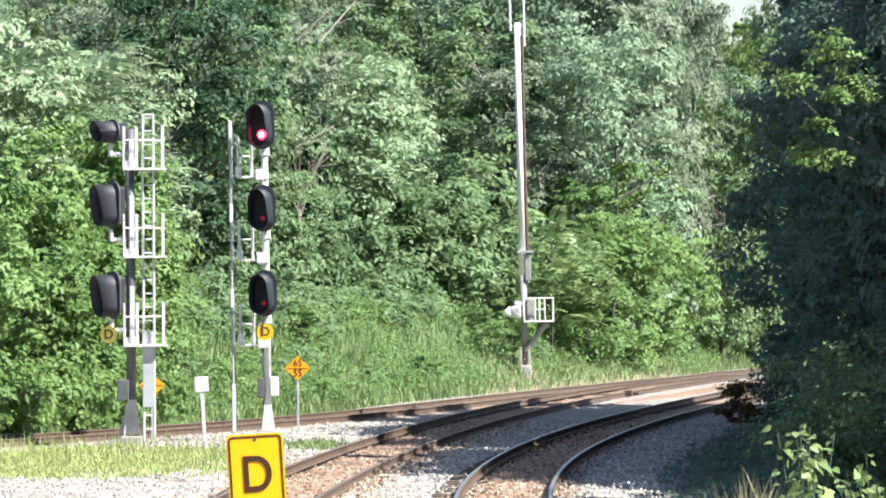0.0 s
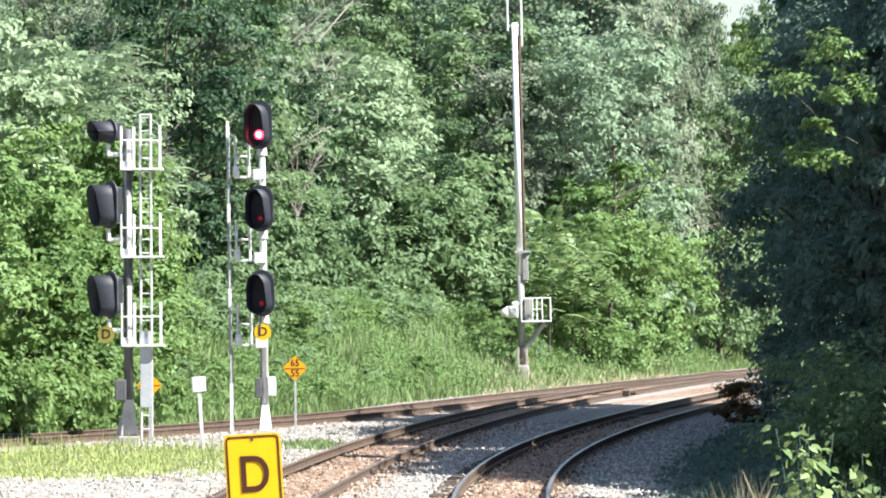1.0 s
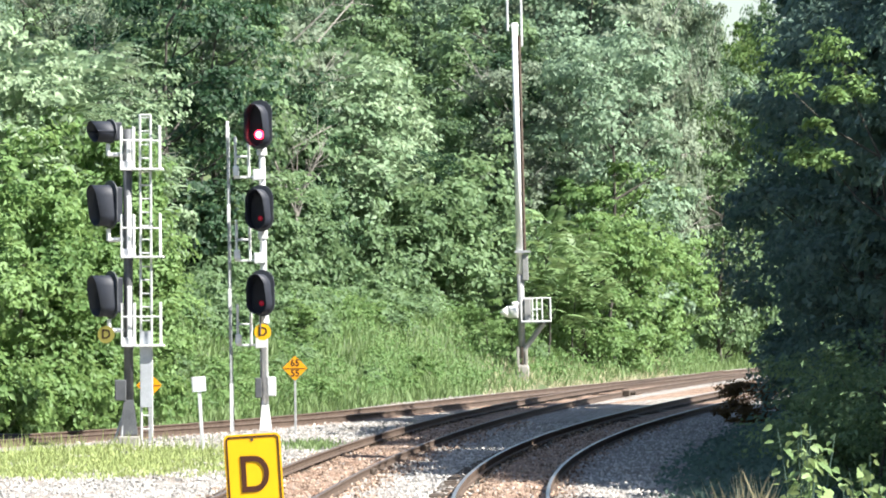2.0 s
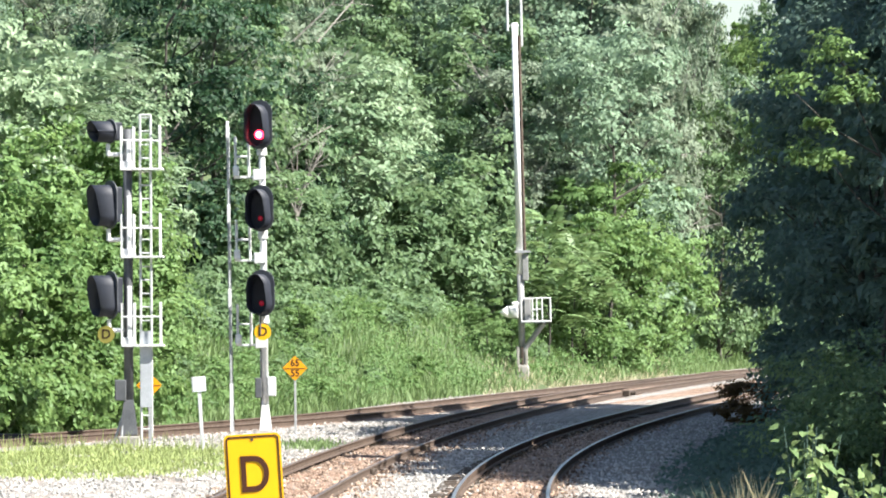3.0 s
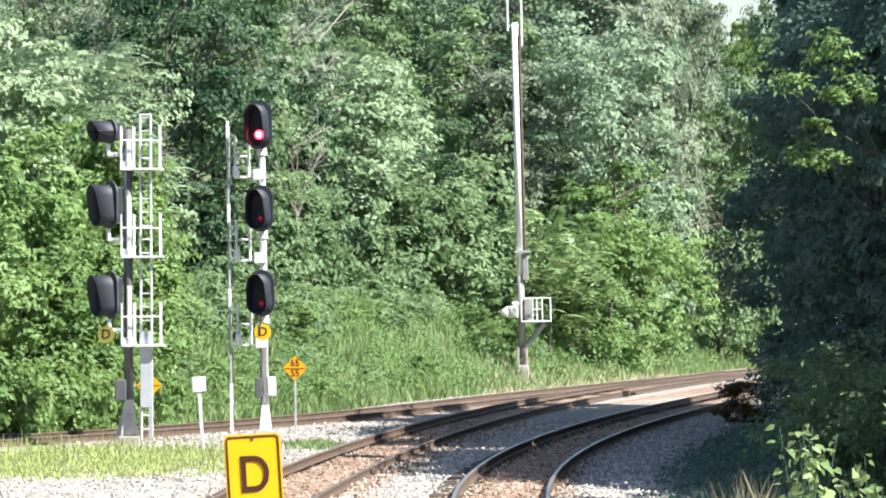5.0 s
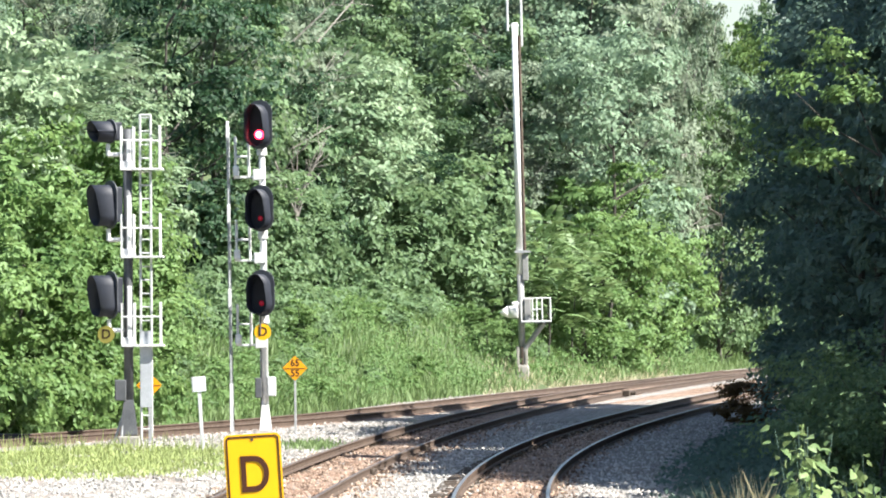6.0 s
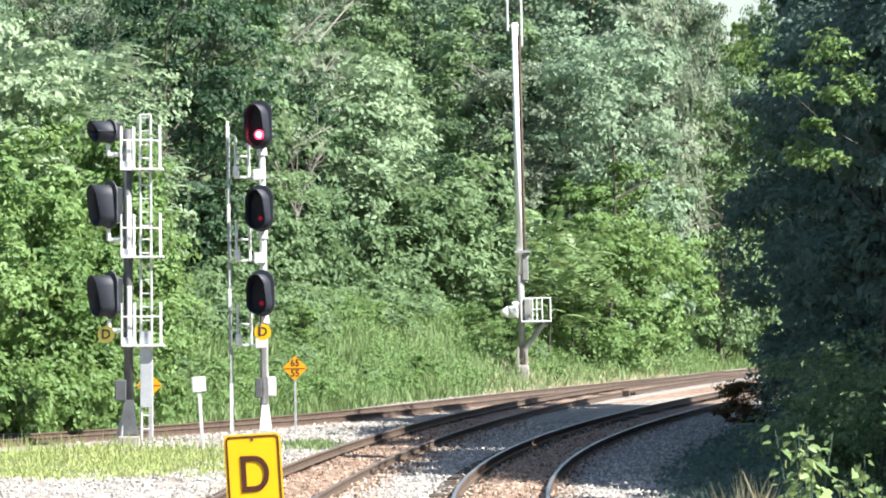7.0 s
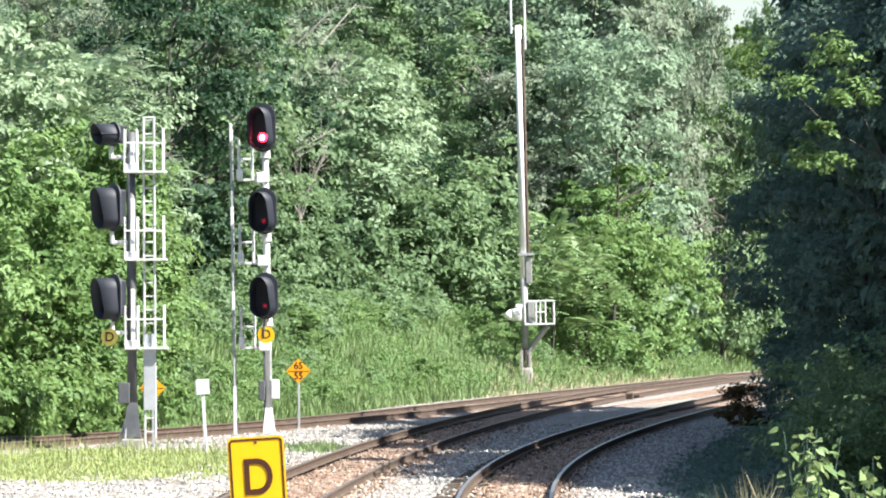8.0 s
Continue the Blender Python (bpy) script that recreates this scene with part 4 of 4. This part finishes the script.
def right_wood():
    """The shaded trees beside the curved track, and those behind them that shade them."""
    rnd = random.Random(3)
    # The leaves of big, edge and back carry a shade tone in their colour.
    big = make_tree("tree", 31, 13.5, 3.4, 0.5, 84, 140, 0.5, LEAF_SHADE_TONE, "large shaded tree overhanging the curved track", shape=0.75, clump_r=1.0)
    edge = make_tree("tree", 32, 11.5, 2.5, 0.2, 84, 160, 0.185, LEAF_SHADE_TONE, "shaded leafy tree beside the curved track", shape=0.7, clump_r=0.75)
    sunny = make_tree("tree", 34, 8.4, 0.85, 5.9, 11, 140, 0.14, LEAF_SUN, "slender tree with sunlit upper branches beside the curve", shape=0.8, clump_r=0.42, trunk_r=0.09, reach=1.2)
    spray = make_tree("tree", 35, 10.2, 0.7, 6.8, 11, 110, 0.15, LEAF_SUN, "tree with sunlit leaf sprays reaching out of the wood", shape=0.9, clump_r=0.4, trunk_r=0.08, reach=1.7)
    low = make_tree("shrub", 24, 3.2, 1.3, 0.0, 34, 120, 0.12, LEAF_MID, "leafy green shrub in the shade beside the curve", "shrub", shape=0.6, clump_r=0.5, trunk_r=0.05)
    back = make_tree("tree", 33, 14.0, 3.8, 1.0, 84, 90, 0.85, LEAF_SHADE_TONE, "tall shade-toned tree at the back of the wood", shape=0.7, clump_r=1.3)
    spots = [(sunny, 92, 6.75, 1.0), (spray, 111, 5.75, 0.95), (edge, 93, 8.3, 0.82), (edge, 98, 6.9, 0.92), (edge, 105, 6.6, 0.95), (edge, 114, 6.35, 0.98), (edge, 123, 6.3, 1.02), (edge, 132, 6.2, 1.1), (edge, 142, 6.3, 1.1),
             (big, 95, 9.6, 0.85), (big, 101, 9.2, 0.84), (big, 108, 8.8, 0.86), (big, 115, 8.6, 0.95), (big, 122, 8.3, 1.0), (big, 129, 8.2, 1.04), (big, 137, 8.4, 1.2), (big, 146, 8.2, 1.15), (big, 157, 8.0, 1.0),
             (back, 69, 11.6, 0.5), (back, 74, 11.6, 0.66), (back, 79, 12.0, 0.62), (back, 84.5, 12.4, 0.6), (back, 90, 12.8, 0.8), (back, 97, 13.5, 1.05), (back, 105, 13.5, 1.12), (back, 114, 13.5, 1.25), (back, 123, 13.5, 1.3), (back, 132, 13, 1.25), (back, 142, 13, 1.05), (back, 152, 13, 1.0),
             (back, 100, 16.5, 1.1), (back, 111, 16.5, 1.1), (back, 123, 16.5, 1.1), (back, 135, 16, 1.1),
             (back, 74, 19, 0.75), (back, 84, 19.5, 0.8), (back, 95, 19, 1.05), (back, 108, 19, 1.15), (back, 122, 19, 1.15),
             (back, 120, 11.0, 1.05), (back, 127, 10.8, 1.12), (back, 134, 10.8, 1.15), (back, 141, 10.5, 1.18), (back, 149, 10.2, 1.15), (back, 81.5, 9.5, 0.64), (back, 88, 9.9, 0.52), (low, 80, 6.0, 1.0), (low, 84, 5.2, 0.85), (low, 77.5, 6.3, 0.8)]
    used = set()
    for k, y, off, s in spots:
        x = TRACK_R(y)[0] + off
        if k not in used:
            used.add(k)
            k.matrix_basis = Matrix.Translation((x, y, ground_z(x, y) - 0.1)) @ Matrix.Diagonal((s, s, s, 1))
            ob = k
        else:
            ob = place(k, x, y, rnd.uniform(0, 360), s)
        if k in (edge, sunny, spray):
            SWAY.append((ob, 0.3))


def heart_leaf():
    """One broad heart-shaped leaf, 1 long, folded along its midrib and hanging at the tip."""
    bm = bmesh.new()
    mids = [bm.verts.new((0, u, -0.2 * u * u)) for u in (0.0, 0.35, 0.7, 1.0)]
    for sg in (-1, 1):
        e = [bm.verts.new((sg * w, u, 0.16 * w - 0.16 * u * u)) for u, w in ((-0.12, 0.26), (0.15, 0.46), (0.5, 0.4), (0.8, 0.18))]
        for f4 in ((mids[0], e[0], e[1], mids[1]), (mids[1], e[1], e[2], mids[2]), (mids[2], e[2], e[3], mids[3])):
            bm.faces.new(f4 if sg > 0 else f4[::-1])
    me = bpy.data.meshes.new("leaf")
    bm.to_mesh(me)
    bm.free()
    me.materials.append(LEAF_BROAD)
    return me


def broad_shrub(x, y, height, seed, n, leaf):
    """A young shrub with large heart-shaped leaves on upright stems."""
    t = thing("broad_leaved_shrub", x, y, ground_z(x, y), "sunlit shrub with large heart-shaped leaves beside the track", "shrub")
    rnd = random.Random(seed)
    for s in range(n):
        a, lean = rnd.uniform(0, 6.28), rnd.uniform(0.05, 0.34)
        h = height * rnd.uniform(0.6, 1.0)
        tip = Vector((math.cos(a) * lean * h, math.sin(a) * lean * h, h))
        stem = part("stem", rod(bmesh.new(), (0, 0, -0.1), tip, 0.014, 0.005, 6), LEAF_SHADE_TONE, t)
        for k in range(20):
            f = 0.2 + 0.8 * k / 19
            b = rnd.uniform(0, 6.28)
            way = Vector((math.cos(b), math.sin(b), rnd.uniform(-1.1, 0.1))).normalized()
            face = (Vector((math.cos(b), math.sin(b), 0.75)) + Vector([rnd.uniform(-1.0, 1.0) for _ in range(3)])).normalized()
            side = way.cross(face).normalized()
            face = side.cross(way)
            ln = rnd.uniform(0.09, 0.19) * (1.15 - 0.35 * f)
            ob = new("leaf", leaf)
            ob.parent = stem
            m = Matrix((side, way, face)).transposed().to_4x4()
            ob.matrix_basis = Matrix.Translation(tip * f + Vector((math.cos(b), math.sin(b), 0.1)) * rnd.uniform(0.02, 0.16)) @ m @ Matrix.Diagonal((ln, ln, ln, 1))
    SLOW.append((t, 2.3 * 2.0 / height))
    return t


def verge():
    """Grasses: the tall bank, the verge before the signals, dry tufts by the curve."""
    rng = np.random.default_rng(5)
    spots = []
    while len(spots) < 46000:
        y = rng.uniform(112, 262)
        a = rng.uniform(-0.1, 0.09)
        d = beyond_b(a * y, y)
        if 2.7 < d < 12:
            spots.append((a * y, y, ground_z(a * y, y) - 0.03))
    ob = blades("bank_grass", spots, GRASS, 0.52, 0.05, 1, 0.6)
    tagged(ob, "tall green grass and weeds on the bank", "grass", kind="stuff")
    pts = []
    while len(pts) < 20000:
        y, a = rng.uniform(112, 245), rng.uniform(-0.1, 0.09)
        x = a * y
        d = beyond_b(x, y)
        if 3.2 < d < 11 and noise.noise((x * 0.8, y * 0.35, 5)) > -0.05:
            pts.append((x, y, ground_z(x, y) + rng.uniform(0.15, 0.85)))
    pts = np.array(pts)
    ob = new("bank_weeds", leaf_mesh("bank_weeds", leaf_arrays(rng, pts, np.tile(np.array([0.2, -0.5, 0.2]), (len(pts), 1)), 0.16, 0.08), LEAF_LIME))
    tagged(ob, "leafy light green weeds among the bank grass", "weeds", kind="stuff")
    spots = []
    while len(spots) < 19000:
        x, y = rng.uniform(-12, -2.8), rng.uniform(88, 118)
        q = ((x + 7.6) / 4.4) ** 2 + ((y - 105.5) / 11.5) ** 2 + 0.5 * noise.noise((x * 0.9, y * 0.5, 1))
        if q < 1 - rng.uniform(0, 0.85) and noise.noise((x * 1.1, y * 0.45, 8)) > rng.uniform(-0.55, 0.3) and x < TRACK_M(y)[0] - 2.0:
            spots.append((x, y, bed_z(x, y) - 0.02))
    ob = blades("verge_grass", spots, GRASS_PALE, 0.13, 0.034, 2, 1.1)
    tagged(ob, "low yellow green grass growing on the gravel", "grass", kind="stuff")
    spots = [(rng.normal(4.4, 0.24), rng.normal(75, 1.2), 0.0) for _ in range(100)]
    ob = blades("dry_grass", spots, GRASS_DRY, 0.95, 0.01, 3, 0.45)
    tagged(ob, "dry straw coloured grass tuft beside the track", "grass", kind="stuff")
    spots = [(rng.uniform(-11, -4.5), rng.uniform(100, 116), 0.1) for _ in range(700)]
    ob = blades("tall_stalks", spots, GRASS_PALE, 0.42, 0.02, 7, 0.4)
    tagged(ob, "sparse taller grass stalks on the verge", "grass", kind="stuff")
    pts = []
    while len(pts) < 20000:
        y = rng.uniform(58, 150)
        x = TRACK_R(y)[0] + 2.5 + 5.1 * rng.uniform(0, 1) ** 0.75
        h = 0.75 * ease(x - TRACK_R(y)[0], 2.6, 6.0) * (0.6 + noise.noise((x, y * 0.5, 2)))
        pts.append((x, y, ground_z(x, y) + rng.uniform(0.02, 0.15) + max(0.0, h) * rng.uniform(0, 1)))
    pts = np.array(pts)
    ob = new("undergrowth", leaf_mesh("undergrowth", leaf_arrays(rng, pts, np.tile(np.array([-0.2, -0.3, 0.2]), (len(pts), 1)), 0.17, 0.1), LEAF_SHADE_TONE))
    tagged(ob, "low shade-toned green undergrowth below the shaded trees", "weeds", kind="stuff")
    spots = []
    while len(spots) < 4200:
        y, a = rng.uniform(160, 240), rng.uniform(0.008, 0.045)
        if 2.6 < beyond_b(a * y, y) < 4.6 + 1.5 * noise.noise((a * y, y, 4)):
            spots.append((a * y, y, ground_z(a * y, y)))
    ob = blades("dry_verge", spots, GRASS_DRY, 0.35, 0.03, 6, 0.7)
    tagged(ob, "dry brown grass at the foot of the bank", "grass", kind="stuff")
    pts = []
    while len(pts) < 14000:
        y, a = rng.uniform(256, 304), rng.uniform(-0.11, 0.09)
        if beyond_b(a * y, y) > 4 and abs(a - 0.0568) > 0.0045:
            pts.append((a * y, y, ground_z(a * y, y) + rng.uniform(0, 1.6)))
    pts = np.array(pts)
    ob = new("far_wood", leaf_mesh("far_wood", leaf_arrays(rng, pts, np.tile(np.array([0.2, -0.6, 0.3]), (len(pts), 1)), 0.5, 0.32), LEAF_COOL))
    tagged(ob, "far green woodland on the rising ground", "woodland", kind="stuff")
    spots = [(rng.normal(-3.0, 0.35), rng.normal(116, 1.6), 0.1) for _ in range(500)]
    ob = blades("weed_patch", spots, GRASS, 0.2, 0.03, 4, 0.6)
    tagged(ob, "small weeds growing in the gravel", "grass", kind="stuff")


def stones():
    """Loose stones on the ballast."""
    rng = np.random.default_rng(9)
    n = 21000
    y = 76 + 64 * rng.uniform(0, 1, n) ** 1.25
    verts, rusty = np.empty((n, 6, 3)), np.zeros(n, dtype=np.int32)
    base = np.array([(1, 0, 0), (-1, 0, 0), (0, 1, 0), (0, -1, 0), (0, 0, 1), (0, 0, -1)], float)
    tri = np.array([(0, 2, 4), (2, 1, 4), (1, 3, 4), (3, 0, 4), (2, 0, 5), (1, 2, 5), (3, 1, 5), (0, 3, 5)])
    for i in range(n):
        x = rng.uniform(min(TRACK_M(y[i])[0] - 6, -9), TRACK_R(y[i])[0] + 2.6)
        r = rng.uniform(0.018, 0.042)
        a = rng.uniform(0, 6.28)
        k = base * r * rng.uniform(0.6, 1.3, (6, 1)) + rng.normal(0, r * 0.25, (6, 3))
        c, s = math.cos(a), math.sin(a)
        k = np.stack([k[:, 0] * c - k[:, 1] * s, k[:, 0] * s + k[:, 1] * c, k[:, 2]], 1)
        near = min(abs(x - TRACK_M(y[i])[0]) - 1.35, abs(x - TRACK_R(y[i])[0]) - 0.98)
        rusty[i] = 1 if near < rng.uniform(-0.1, 0.35) and rng.uniform() < 0.9 else 0
        verts[i] = k + (x, y[i], bed_z(x, y[i]) + (0.03 if near < 0 else 0.01))
    f = (np.arange(n)[:, None, None] * 6 + tri[None]).reshape(-1, 3)
    ob = mesh_object("loose_stones", verts.reshape(-1, 3).tolist(), f.tolist(), [STONE, RUSTSTONE], None, np.repeat(rusty, 8))
    tagged(ob, "loose crushed stones on the ballast", "gravel", kind="stuff")


wood()
right_wood()
HEART = heart_leaf()
broad_shrub(4.3, 60, 2.1, 1, 9, HEART)
broad_shrub(4.9, 58, 1.75, 2, 9, HEART)
broad_shrub(4.0, 61, 1.4, 3, 7, HEART)
dry = make_tree("shrub", 41, 1.6, 1.25, 0.0, 30, 170, 0.12, LEAF_DRY, "low brownish dry shrub beside the curve", "shrub", clump_r=0.35, trunk_r=0.03)
dry.matrix_basis = Matrix.Translation((8.4, 140, 0.0)) @ Matrix.Diagonal((0.8, 0.8, 0.75, 1))
verge()
stones()


def motions():
    """The wind: plants lean and swing back about their foot."""
    rnd = random.Random(21)
    for ob, amount in SWAY:
        base = ob.matrix_basis.copy()
        p1, p2, w1, w2 = rnd.uniform(0, 6.28), rnd.uniform(0, 6.28), rnd.uniform(1.6, 2.6), rnd.uniform(2.5, 3.6)
        rows = []
        for k in range(17):
            t = k * 0.5
            ax = amount * (0.7 * math.sin(w1 * t + p1) + 0.3 * math.sin(w2 * t + p2))
            ay = amount * (0.6 * math.sin(w1 * t + p2) + 0.4 * math.sin(w2 * t + p1))
            rows.append((t, base @ pose(0, 0, 0, ax, ay, 0)))
        walk(ob, rows)
    for ob, amount in SLOW:
        base, late = ob.matrix_basis.copy(), rnd.uniform(-0.25, 0.25)
        rows = []
        for k in range(17):
            t = k * 0.5
            ay = amount * (0.75 * math.sin(1.08 * (t + late) - 2.1) + 0.2 * math.sin(2.9 * t + late * 9))
            rows.append((t, base @ pose(0, 0, 0, 0.5 * math.sin(2.1 * t + late * 7), ay, 0)))
        walk(ob, rows)


motions()
